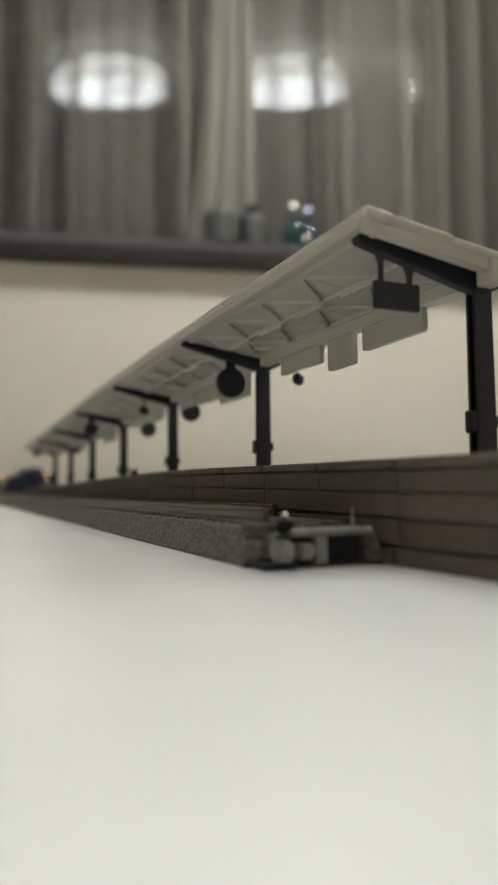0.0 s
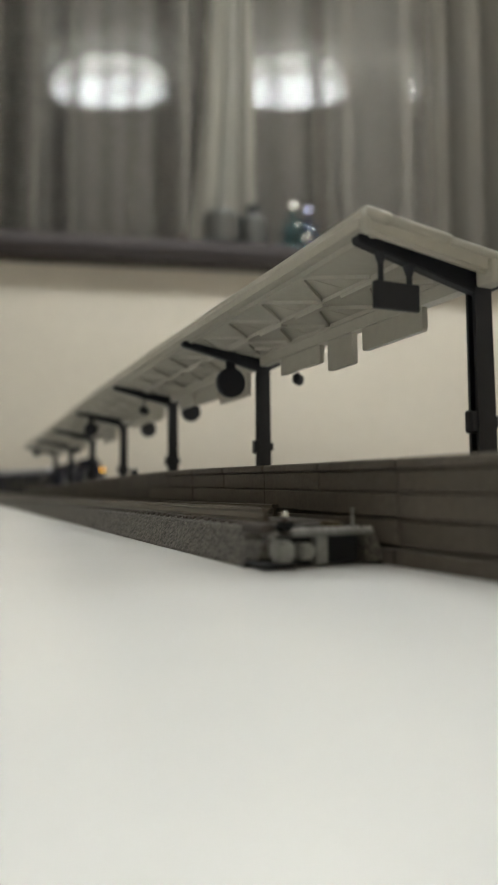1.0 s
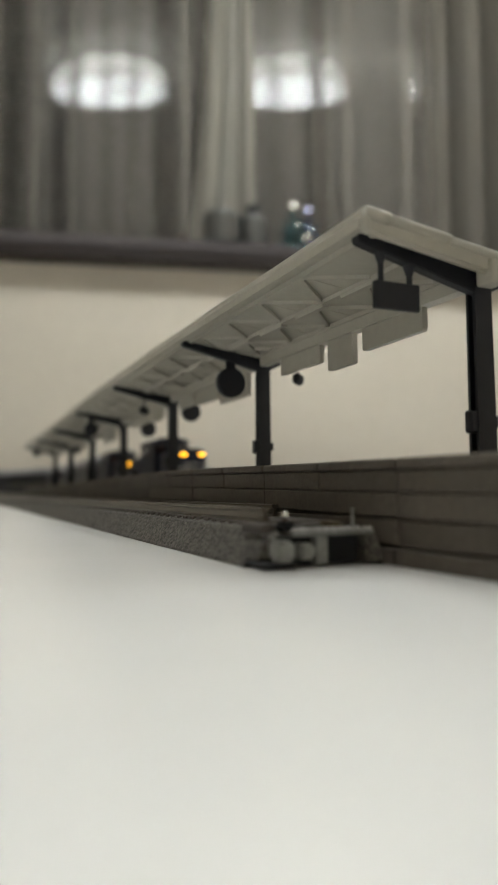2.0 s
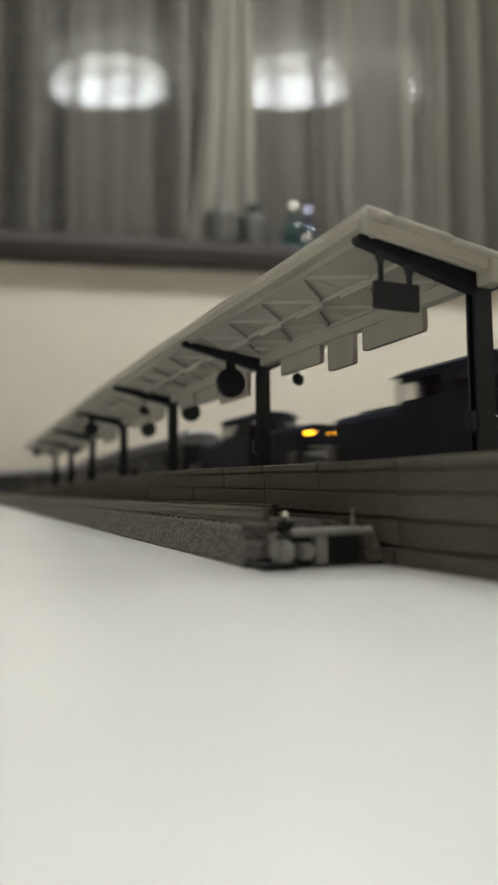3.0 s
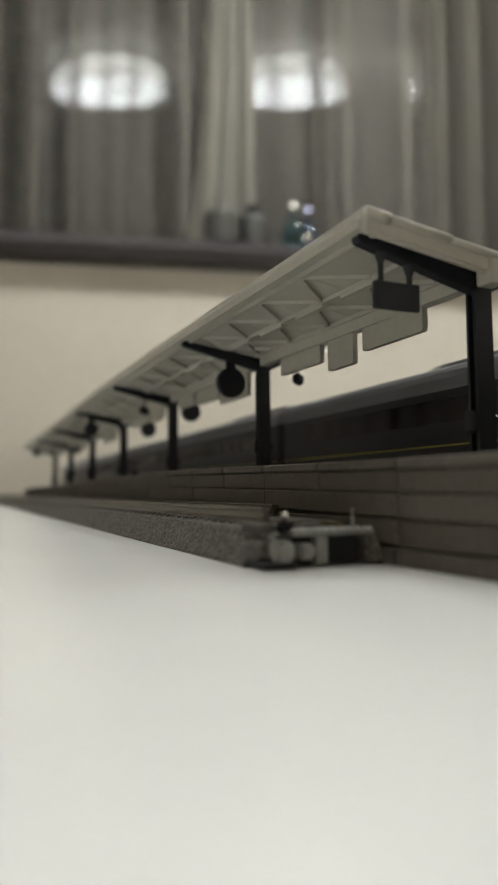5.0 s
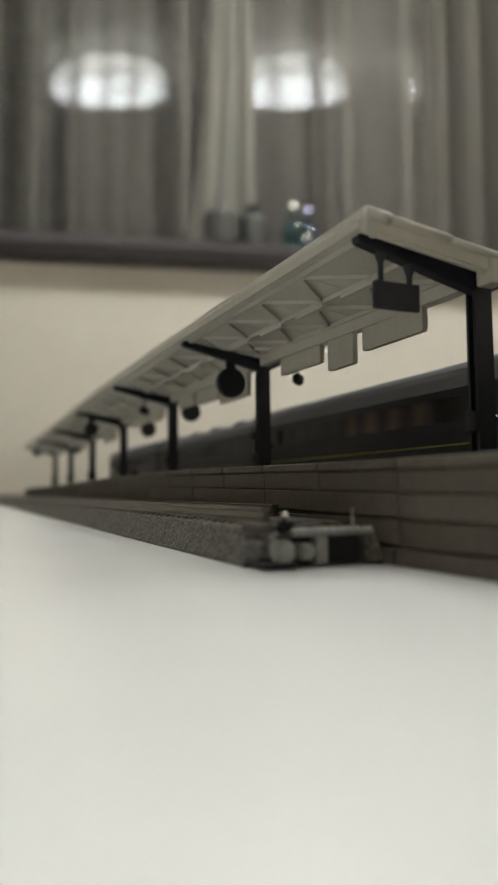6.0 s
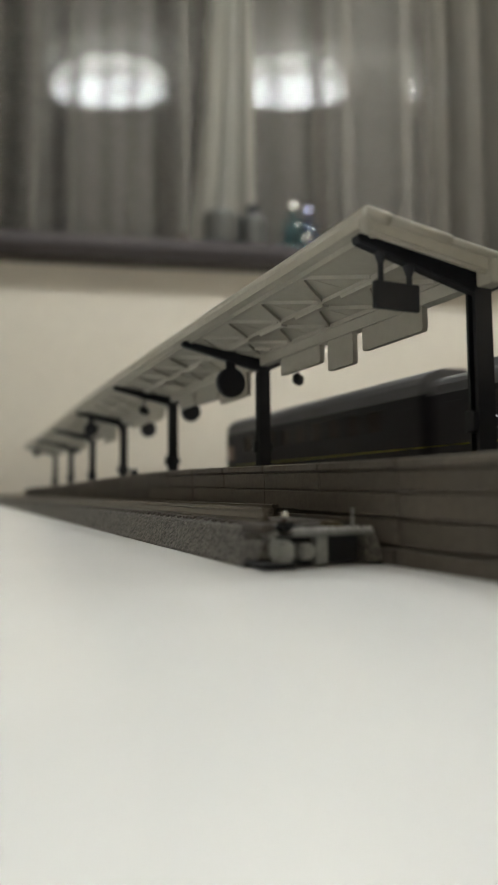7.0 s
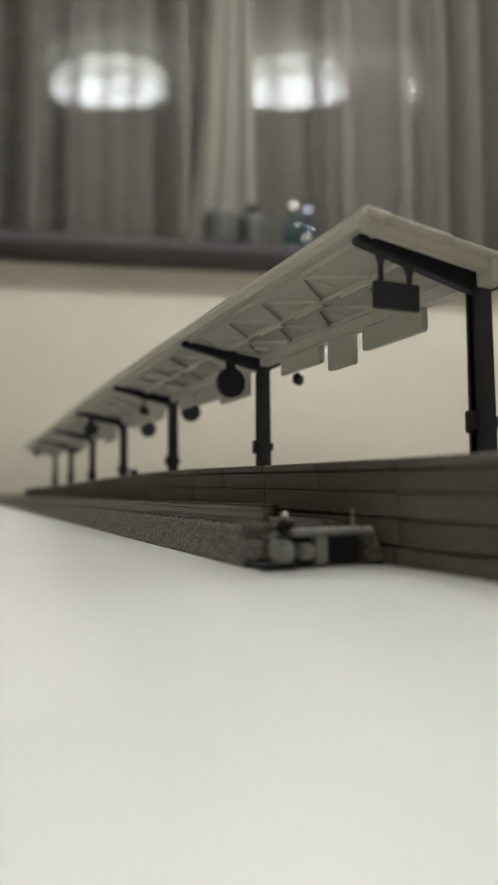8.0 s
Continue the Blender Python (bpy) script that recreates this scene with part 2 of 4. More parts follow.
def curtain(plan, top, bottom, seed, mat, label, v=0.012, foot=None, sway=0.004):
    """A hanging cloth after its plan; foot is the span that its lower edge takes up."""
    line = pleats(plan)
    u0, u1 = plan[0][1], plan[-1][2]
    f0, f1 = foot if foot else (u0, u1)
    bm = bmesh.new()
    rows, grid = 16, []
    for j in range(rows + 1):
        t = j / rows
        ring = []
        for u, d in line:
            k = (u - u0) / (u1 - u0)
            x = u * (1 - t) + (f0 + (f1 - f0) * k) * t + sway * noise.noise(Vector((u * 14, t * 2.2, seed)))
            loose = 0.8 + 0.3 * noise.noise(Vector((u * 9, t * 1.5, seed + 5)))
            ring.append(bm.verts.new((x, v + d * loose, top + (bottom - top) * t)))
        grid.append(ring)
    for a, b in zip(grid, grid[1:]):
        for i in range(len(line) - 1):
            bm.faces.new((a[i], b[i], b[i + 1], a[i + 1]))
    return tagged(part("curtain", bm, mat, smooth=True, m=ROOM), label, "curtain", "curtains at the window")


def build_curtains():
    top, bottom = 1.545, 0.594
    rnd = random.Random(3)
    plan, u = [], -1.55
    while u < -0.66:
        for kind in ("flat", "fold", "deep"):
            w = rnd.uniform(0.03, 0.06)
            plan.append((kind, u, u + w))
            u += w + 0.004
    curtain(plan, top, bottom, 3, SHEER, "sheer grey lace curtain hanging in folds")
    curtain([("deep", -0.615, -0.530), ("fold", -0.522, -0.487), ("flat", -0.483, -0.462), ("deep", -0.459, -0.434), ("fold", -0.428, -0.404), ("flat", -0.400, -0.342), ("fold", -0.342, -0.330),
             ("flat", -0.326, -0.288), ("fold", -0.286, -0.266), ("flat", -0.262, -0.222), ("deep", -0.220, -0.182), ("fold", -0.176, -0.138), ("deep", -0.136, -0.092)],
            top, bottom, 4, SHEER, "sheer grey lace curtain in broad loose folds")
    curtain([("fold", -0.062, -0.034), ("flat", -0.030, -0.012), ("fold", -0.010, 0.012)], top, bottom, 5, DENSE,
            "narrow cream cloth panel hanging between lace curtains", v=0.000, foot=(-0.142, 0.022))
    curtain([("flat", 0.000, 0.062), ("fold", 0.064, 0.082), ("flat", 0.086, 0.150), ("deep", 0.154, 0.196), ("flat", 0.198, 0.232), ("fold", 0.236, 0.276), ("flat", 0.280, 0.388),
             ("fold", 0.392, 0.434), ("deep", 0.440, 0.480)], top, bottom, 8, SHEER, "sheer grey lace curtain hanging in loose folds", v=0.016)
    plan, u = [("fold", 0.482, 0.532), ("deep", 0.536, 0.560), ("fold", 0.564, 0.625), ("deep", 0.630, 0.664)], 0.668
    while u < 1.56:
        for kind in ("fold", "deep"):
            w = rnd.uniform(0.03, 0.06)
            plan.append((kind, u, u + w))
            u += w + 0.004
    curtain(plan, top, bottom, 12, HEAVY, "heavier brownish curtain hanging in deep folds")


def build_lamps():
    def oval(profile, n):
        bm = turned(profile, n)
        for v in bm.verts:
            v.co.y *= 0.45
        return bm
    for x, y in ((0.0282, 0.5234), (0.7774, 0.4583), (1.5078, 0.4064)):
        lamp = thing("ceiling_lamp", "lit oval white ceiling lamp", "lamp", "oval ceiling lamps", m=pose(x, y, 0, 0, 0, -3.8))
        part("base", oval([(0.15, 1.7805), (0.15, 1.79), (0.17, 1.80)], 40), LAMP_SHELL, lamp)
        part("side_band", oval([(0.238, 1.664), (0.243, 1.668), (0.243, 1.702), (0.234, 1.734), (0.212, 1.760), (0.176, 1.780)], 48), LAMP_SIDE, lamp, "dimmer translucent side band", False)
        part("diffuser", oval([(0.215, 1.655), (0.230, 1.657), (0.236, 1.661), (0.235, 1.6638)], 48), LAMP_LIGHT, lamp, "glowing diffuser", False)


def build_table():
    t = thing("table", "white laminate table under the railway", "table", m=ROOM)
    part("tabletop", boxed(-1.45, 0.75, -2.3, -0.16, -0.025, 0.0, 0.002, 2), TABLE, t)
    leg = part("leg", boxed(-0.025, 0.025, -0.025, 0.025, FLOOR_Z, -0.025, 0.003), ALUMINIUM, t, m=pose(-1.38, -2.23, 0))
    for x, y in ((0.68, -2.23), (-1.38, -0.23), (0.68, -0.23)):
        again(leg, pose(x, y, 0))


# ---- railway path ----
NEAR_X, FAR_X, BEND_Y, BACK_Y = 0.0442, 0.109, 0.74, -0.18
CENTRE_X = FAR_X - 0.35
RAIL_TOP = 0.0076


def along(x_track, s):
    """Place and heading at s along an oval: straight at x_track from BACK_Y to BEND_Y, with half circles towards -x at both ends."""
    r = x_track - CENTRE_X
    if BACK_Y <= s <= BEND_Y:
        return x_track, s, 0.0
    if s > BEND_Y:
        a = (s - BEND_Y) / r
        if a <= math.pi:
            return CENTRE_X + r * math.cos(a), BEND_Y + r * math.sin(a), a
        return CENTRE_X - r, BEND_Y - (a - math.pi) * r, math.pi
    a = (BACK_Y - s) / r
    if a <= math.pi:
        return CENTRE_X + r * math.cos(a), BACK_Y - r * math.sin(a), -a
    return CENTRE_X - r, BACK_Y + (a - math.pi) * r, -math.pi


def swept(profile, x_track, s0, s1, step, rough=0.0, seed=0):
    bm = bmesh.new()
    grain = random.Random(seed)
    n = max(1, int(round((s1 - s0) / step)))
    rings = []
    for i in range(n + 1):
        x, y, a = along(x_track, s0 + (s1 - s0) * i / n)
        ring = []
        for p, z in profile:
            q = Vector((x + p * math.cos(a), y + p * math.sin(a), z))
            if rough and 0.0006 < z:
                q += Vector((grain.uniform(-1, 1), grain.uniform(-1, 1), grain.uniform(-1, 1))) * rough
            ring.append(bm.verts.new(q))
        rings.append(ring)
    m = len(profile)
    for a, b in zip(rings, rings[1:]):
        for i in range(m):
            bm.faces.new((a[i], a[(i + 1) % m], b[(i + 1) % m], b[i]))
    bm.faces.new(rings[0][::-1])
    bm.faces.new(rings[-1])
    bmesh.ops.recalc_face_normals(bm, faces=bm.faces)
    return bm


def bed_profile(steps):
    pts = [(-0.0098, 0.0), (-0.0098, 0.0004)]
    pts += [(-0.0098 + 0.0029 * i / steps, 0.0004 + 0.0043 * i / steps) for i in range(1, steps)]
    pts += [(x, 0.0047 + 0.0006 * min(1.0, max(0.0, (0.0069 - abs(x)) / 0.0012))) for x in (-0.0069 + 0.0138 * i / steps for i in range(steps + 1))]
    pts += [(0.0095 - 0.0026 * i / steps, 0.0004 + 0.0043 * i / steps) for i in range(steps - 1, 0, -1)]
    return pts + [(0.0095, 0.0004), (0.0095, 0.0)]


def rail_profile(c):
    z0, z1 = 0.0056, RAIL_TOP
    return [(c - 0.0007, z0), (c - 0.0007, z0 + 0.0002), (c - 0.0003, z0 + 0.0004), (c - 0.0003, z1 - 0.0007), (c - 0.0006, z1 - 0.0005), (c - 0.0006, z1 - 0.0001), (c - 0.0004, z1),
            (c + 0.0004, z1), (c + 0.0006, z1 - 0.0001), (c + 0.0006, z1 - 0.0005), (c + 0.0003, z1 - 0.0007), (c + 0.0003, z0 + 0.0004), (c + 0.0007, z0 + 0.0002), (c + 0.0007, z0)]


def build_track(x_track, s0, s1, label, fine):
    t = thing("track", label, "track", "model railway tracks")
    if fine:
        part("roadbed", swept(bed_profile(10), x_track, s0, 0.36, 0.00042, 0.00010, 1), BALLAST, t)
        part("roadbed", swept(bed_profile(4), x_track, 0.36, s1, 0.006, 0.00006, 2), BALLAST, t)
    else:
        part("roadbed", swept(bed_profile(2), x_track, s0, s1, 0.01, 0.0, 2), BALLAST, t)
    for c in (-0.0047, 0.0047):
        part("rail", swept(rail_profile(c), x_track, s0 + (0.004 if c < 0 else 0.0205 if fine else 0.009), s1, 0.012), RAIL, t)
    tie = None
    s = s0 + 0.006
    rest = bmesh.new()
    while s < s1 - 0.003:
        x, y, a = along(x_track, s)
        m = pose(x, y, 0.0, 0, 0, math.degrees(a))
        if -0.10 < s < 0.95:
            if tie is None:
                tie = part("sleeper", boxed(-0.0062, 0.0062, -0.0011, 0.0011, 0.0040, 0.0056, 0.0002), SLEEPER, t, m=m)
            else:
                again(tie, m)
        else:
            vs, _ = box(rest, -0.0062, 0.0062, -0.0011, 0.0011, 0.0040, 0.0056)
            for v in vs:
                v.co = m @ v.co
        s += 0.0037
    tagged(part("far_sleepers", rest, SLEEPER, t), kind="stuff")
    return t


def build_near_track():
    t = build_track(NEAR_X, 0.0815, BEND_Y + math.pi * (NEAR_X - CENTRE_X) + 0.6, "grey ballasted model track on the white table", True)
    # open end with its coupling tongues and metal joiners
    part("end_plate", boxed(0.0394, 0.0516, 0.0768, 0.0818, 0.0040, 0.0046, 0.0002, 2), PALE_PLASTIC, t, "pale grey end plate")
    bm = boxed(0.0366, 0.0388, 0.0752, 0.0818, 0.0010, 0.0037, 0.0004, 2)
    part("coupling_tongue", bm, PALE_PLASTIC, t, "pale grey plastic coupling tongue")
    bm = boxed(0.0401, 0.0424, 0.0764, 0.0818, 0.0011, 0.0031, 0.0004, 2)
    part("coupling_tongue", bm, PALE_PLASTIC, t, "pale grey plastic coupling tongue")
    # solid black filling in place of the shaded gap behind the tongues
    part("recess", boxed(0.0380, 0.0428, 0.0785, 0.0817, 0.0002, 0.0040), UNDER, t, "black box painting the shade between the tongues")
    part("end_wall", boxed(0.0427, 0.0446, 0.0772, 0.0818, 0.0003, 0.0040, 0.0002), PALE_PLASTIC, t)
    cheek = prism([(0.0501, 0.0003), (0.0529, 0.0003), (0.0526, 0.0012), (0.0516, 0.0041), (0.0501, 0.0041)], 0.0766, 0.0818)
    part("cheek", soften(cheek, 0.0003, 2), BALLAST, t, "speckled sloping cheek")
    # likewise a black solid for the shade in the hollow end
    part("socket", boxed(0.0446, 0.0501, 0.0790, 0.0817, 0.0003, 0.0040), UNDER, t, "black box painting the shade inside the hollow end")
    wedge = prism([(0.0350, 0.0010), (0.0376, 0.0010), (0.0376, 0.0036), (0.0368, 0.0038), (0.0357, 0.0030)], 0.0786, 0.0832)
    part("clip", soften(wedge, 0.0002, 1), BALLAST, t, "moulded grey clip")
    # flat black box that draws the shadow beneath the track's end
    part("clip_foot", boxed(0.0346, 0.0393, 0.0756, 0.0818, 0.0002, 0.0009, 0.0003), UNDER, t, "flat black piece painting the shadow under the clip")
    part("shoulder", soften(prism([(0.0368, 0.0036), (0.0390, 0.0036), (0.0386, 0.0046), (0.0374, 0.0049)], 0.0790, 0.0826), 0.0003, 2), PALE_PLASTIC, t, "rounded pale shoulder")
    part("rail_joiner", boxed(0.0362, 0.0380, 0.0792, 0.0866, 0.0043, 0.0056, 0.0003), SLEEPER, t, "brown rail joiner")
    bm = bmesh.new()
    bmesh.ops.create_uvsphere(bm, u_segments=16, v_segments=10, radius=0.00055, matrix=Matrix.Translation((0.0400, 0.0805, 0.0066)) @ Matrix.Diagonal((1, 1.4, 1.1, 1)))
    part("contact_pin", bm, BRIGHT_METAL, t, "shiny round contact pin", True)
    part("pin_stem", boxed(0.0397, 0.0403, 0.0802, 0.0808, 0.0056, 0.0062), RAIL, t)
    part("contact_block", boxed(0.0386, 0.0410, 0.0784, 0.0815, 0.0046, 0.0058, 0.0005, 2), UNDER, t, "dark rounded block")
    part("rail_joiner", boxed(0.0460, 0.0484, 0.0792, 0.0830, 0.0046, 0.0057, 0.0004, 2), DUSTY_BRASS, t, "dull brass rail joiner")
    part("post", boxed(0.0495, 0.0500, 0.0793, 0.0798, 0.0046, 0.0075, 0.0001), PALE_PLASTIC, t, "thin pale post")
    # pale speckles; their cream colour paints in the lit top of the end plate
    grain = random.Random(7)
    chip = None
    for k in range(46):
        m = pose(grain.uniform(0.0398, 0.0512), grain.uniform(0.0770, 0.0812), 0.0047, grain.uniform(0, 90), grain.uniform(0, 90), grain.uniform(0, 90))
        if chip is None:
            chip = part("ballast_stone", boxed(-0.0003, 0.0003, -0.0003, 0.0003, -0.0002, 0.0003, 0.0001), CREAM, t, m=m)
        else:
            again(chip, m)


# ---- platform ----
PLAT_X0, PLAT_X1, PLAT_Y0, PLAT_Y1, PLAT_TOP = 0.0535, 0.0968, -0.02, 0.598, 0.0136


def bow(y):
    """The joined plastic pieces rise a little in the middle."""
    k = 0.095 if y < 0.19 else 0.16
    return 0.0019 * math.exp(-((y - 0.19) / k) ** 2)


def crown(y):
    """The canopy sits a little higher still in the middle of its length."""
    return bow(y) + 0.0010 * math.exp(-((y - 0.31) / 0.09) ** 2)


def bent(bm):
    for v in bm.verts:
        if v.co.z > 0.0005:
            v.co.z += crown(v.co.y) if v.co.z > 0.03 else bow(v.co.y)
    return bm


def build_platform():
    p = thing("station_platform", "long grey-brown model station platform with block-faced sides", "platform")
    core = prism([(PLAT_X0 + 0.0006, 0), (PLAT_X1 - 0.0006, 0), (PLAT_X1 - 0.0006, PLAT_TOP - 0.0008), (PLAT_X0 + 0.0006, PLAT_TOP - 0.0008)], PLAT_Y0, PLAT_Y1, 60)
    part("core", bent(core), STONE, p)
    top = prism([(PLAT_X0 + 0.0042, PLAT_TOP - 0.0009), (PLAT_X1 - 0.0042, PLAT_TOP - 0.0009), (PLAT_X1 - 0.0042, PLAT_TOP - 0.0001), (PLAT_X0 + 0.0042, PLAT_TOP - 0.0001)], PLAT_Y0 + 0.001, PLAT_Y1 - 0.001, 60)
    part("paving", bent(top), PAVING, p)
    return p


def build_platform_blocks(p):
    """Edge stones and side blocks, each a piece."""
    pitch, seam = 0.0210, 0.0744
    stone = boxed(-0.0003, 0.0042, -0.01030, 0.01030, -0.0014, 0.0, 0.00025)
    first = None
    n = int((PLAT_Y1 - seam) / pitch)
    for side in (0, 1):
        for i in range(-5, n + 1):
            y = seam + pitch * (i + 0.5)
            if y > PLAT_Y1 - 0.0104 or y < PLAT_Y0 + 0.0104:
                continue
            slope = math.degrees(math.atan((bow(y + 0.01) - bow(y - 0.01)) / 0.02))
            m = pose(PLAT_X0 if side == 0 else PLAT_X1, y, PLAT_TOP + bow(y), slope, 0, 0) @ pose(0, 0, 0, 0, 0, 0 if side == 0 else 180)
            if first is None:
                first = part("edge_stone", stone, STONE, p, m=m)
            else:
                again(first, m)
    for z0, z1, out, length in ((0.0, 0.0021, -0.0008, 4), (0.0023, 0.0056, 0.0, 2), (0.0058, 0.0090, 0.0, 2), (0.0092, 0.0120, 0.0, 1)):
        piece, step = None, pitch * length
        for i in range(-5, int((PLAT_Y1 - seam) / step) + 1):
            y = seam + step * (i + 0.5)
            if y > PLAT_Y1 - step / 2 or y < PLAT_Y0 + step / 2:
                continue
            lift = bow(y) if z0 > 0.005 else bow(y) * z1 / 0.0056 * 0.5 if z0 > 0 else 0.0
            slope = math.degrees(math.atan((bow(y + 0.01) - bow(y - 0.01)) / 0.02)) if z0 > 0.005 else 0.0
            m = pose(PLAT_X0 + out, y, lift, slope, 0, 0)
            if piece is None:
                piece = part("side_block", boxed(0, 0.0010 - out, -step / 2 + 0.00015, step / 2 - 0.00015, z0, z1, 0.00012), STONE, p, m=m)
            else:
                again(piece, m)


# ---- canopy ----
COL_X, COL_Y, COL_STEP, COLS = 0.0764, 0.0835, 0.0835, 7
EAVE, ROOF_Y0, ROOF_Y1 = 0.0238, 0.0798, 0.597
EAVE_Z, FAR_EAVE_Z, VALLEY_Z = 0.0490, 0.0538, 0.0459   # the far wing leans up more steeply


def slope_z(d, side=-1):
    """Top of the canopy at the distance d from its middle line."""
    return VALLEY_Z + ((EAVE_Z if side < 0 else FAR_EAVE_Z) - VALLEY_Z) * d / EAVE


def build_canopy():
    c = thing("platform_canopy", "off-white butterfly canopy on black steel columns over the platform", "canopy")
    for side in (-1, 1):
        X = lambda d: COL_X + side * d
        edge = slope_z(EAVE, side)
        lip = 0.0024 if side < 0 else 0.0014
        prof = [(X(0.0), VALLEY_Z), (X(EAVE), edge), (X(EAVE), edge - 0.0012), (X(0.0), VALLEY_Z - 0.0012)]
        part("roof_panel", bent(prism(prof, ROOF_Y0, ROOF_Y1, 60)), CANOPY, c)
        prof = [(X(EAVE - 0.0002), edge - 0.0002), (X(EAVE + 0.0006), edge - 0.0002), (X(EAVE + 0.0006), edge - lip), (X(EAVE - 0.0002), edge - lip)]
        part("eave_fascia", bent(prism(prof, ROOF_Y0, ROOF_Y1, 60)), CANOPY, c)
        bm = bmesh.new()
        a = [(X(0.0004), VALLEY_Z - 0.0002), (X(EAVE + 0.0006), edge - 0.0002), (X(EAVE + 0.0006), edge - 0.0032), (X(0.0004), VALLEY_Z - 0.0037)]
        vs = [[bm.verts.new((x, y, z)) for x, z in a] for y in (ROOF_Y0 - 0.0012, ROOF_Y0 + 0.0002)]
        bm.faces.new(vs[0]), bm.faces.new(vs[1][::-1])
        for i in range(4):
            bm.faces.new((vs[0][i], vs[1][i], vs[1][(i + 1) % 4], vs[0][(i + 1) % 4]))
        bmesh.ops.recalc_face_normals(bm, faces=bm.faces)
        soften(bm, 0.0004, 2)
        part("end_fascia", bent(bm), CANOPY, c)
        bm = bmesh.new()
        for d0, d1, r, up in ((0.0006, 0.0098, 0.00070, -0.0001), (0.0094, 0.0206, 0.00082, 0.0), (0.0202, EAVE + 0.0004, 0.00095, 0.0)):
            rod(bm, (X(d0), ROOF_Y0 - 0.0012, slope_z(d0, side) - 0.0006 + up), (X(d1), ROOF_Y0 - 0.0012, slope_z(d1, side) - 0.0006 + up), r, 16)
        rod(bm, (X(EAVE + 0.0002), ROOF_Y0 - 0.0010, edge - 0.0004), (X(EAVE + 0.0002), ROOF_Y0 - 0.0010, edge - 0.0032), 0.0007, 14)
        part("rim", bent(bm), CANOPY, c, smooth=True)
        ring = [(X(EAVE + 0.0004) + 0.0006 * math.cos(2 * math.pi * i / 10), edge - 0.0004 + 0.0006 * math.sin(2 * math.pi * i / 10)) for i in range(10)]
        part("eave_roll", bent(prism(ring, ROOF_Y0 - 0.001, ROOF_Y1, 60)), CANOPY, c, smooth=True)
        for d, w, dep in ((0.0206, 0.0009, 0.0010), (0.0104, 0.0013, 0.0008), (0.0012, 0.0011, 0.0010)):
            zt = slope_z(d, side) - 0.0011
            prof = [(X(d - w / 2), zt), (X(d + w / 2), zt), (X(d + w / 2), zt - dep), (X(d - w / 2), zt - dep)]
            part("purlin", bent(prism(prof, ROOF_Y0 + 0.001, ROOF_Y1 - 0.001, 60)), CANOPY, c)
        # zigzag ribs between the purlins, set out anew in each bay
        pitch = 0.0184
        for d0, d1, first in ((0.0200, 0.0112, 0.0037), (0.0097, 0.0019, -0.0016)):
            for k in range(30):
                if k % 5 == 0 and first > 0:
                    continue
                ya = COL_Y + COL_STEP * (k // 5) + first + pitch * (k % 5)
                for yb in (ya - pitch / 2 + 0.0006, ya, ya + pitch / 2 - 0.0006):
                    if not ROOF_Y0 + 0.004 < yb < ROOF_Y1 - 0.004:
                        continue
                    w, deep = (0.00016, 0.0002) if yb == ya else (0.00028, 0.0007)
                    p = Vector((X(d0), ya, slope_z(d0, side) - 0.0011))
                    q = Vector((X(d1), yb, slope_z(d1, side) - 0.0011))
                    sd = (q - p).normalized().cross(Vector((0, 0, 1))).normalized() * w
                    dn = Vector((0, 0, -deep))
                    bm = bmesh.new()
                    vs = [bm.verts.new(v) for v in (p - sd * 1.4, p + sd * 1.4, q + sd * 1.4, q - sd * 1.4, p - sd * 0.7 + dn, p + sd * 0.7 + dn, q + sd * 0.7 + dn, q - sd * 0.7 + dn)]
                    for f in ((3, 2, 1, 0), (4, 5, 6, 7), (0, 1, 5, 4), (1, 2, 6, 5), (2, 3, 7, 6), (3, 0, 4, 7)):
                        bm.faces.new([vs[i] for i in f])
                    part("brace", bent(bm), CANOPY, c)
        # deeper splice strips along the middle purlin
        for k in range(28):
            yc = COL_Y + 0.0181 + pitch * k
            if yc > ROOF_Y1 - 0.010:
                continue
            z = slope_z(0.0100, side) - 0.0018
            prof = [(X(0.0093), z), (X(0.0110), z), (X(0.0108), z - 0.0006), (X(0.0095), z - 0.0006)]
            part("splice", bent(prism(prof, yc - 0.0058, yc + 0.0058)), CANOPY, c)
    # squared end of the valley beam below the fascia
    part("beam_end", bent(boxed(COL_X - 0.0021, COL_X + 0.0010, ROOF_Y0 - 0.0018, ROOF_Y0 + 0.0016, VALLEY_Z - 0.0050, VALLEY_Z - 0.0012, 0.0002, 2)), CANOPY, c)
    beam = [(COL_X - 0.0014, VALLEY_Z - 0.0012), (COL_X + 0.0014, VALLEY_Z - 0.0012), (COL_X + 0.0012, VALLEY_Z - 0.0042), (COL_X - 0.0012, VALLEY_Z - 0.0042)]
    for n in range(COLS - 1):
        part("valley_beam", bent(prism(beam, COL_Y + n * COL_STEP + 0.0016, COL_Y + (n + 1) * COL_STEP - 0.0016, 10)), CANOPY, c)
    for n in range(COLS):
        build_column(c, COL_Y + n * COL_STEP)
    return c


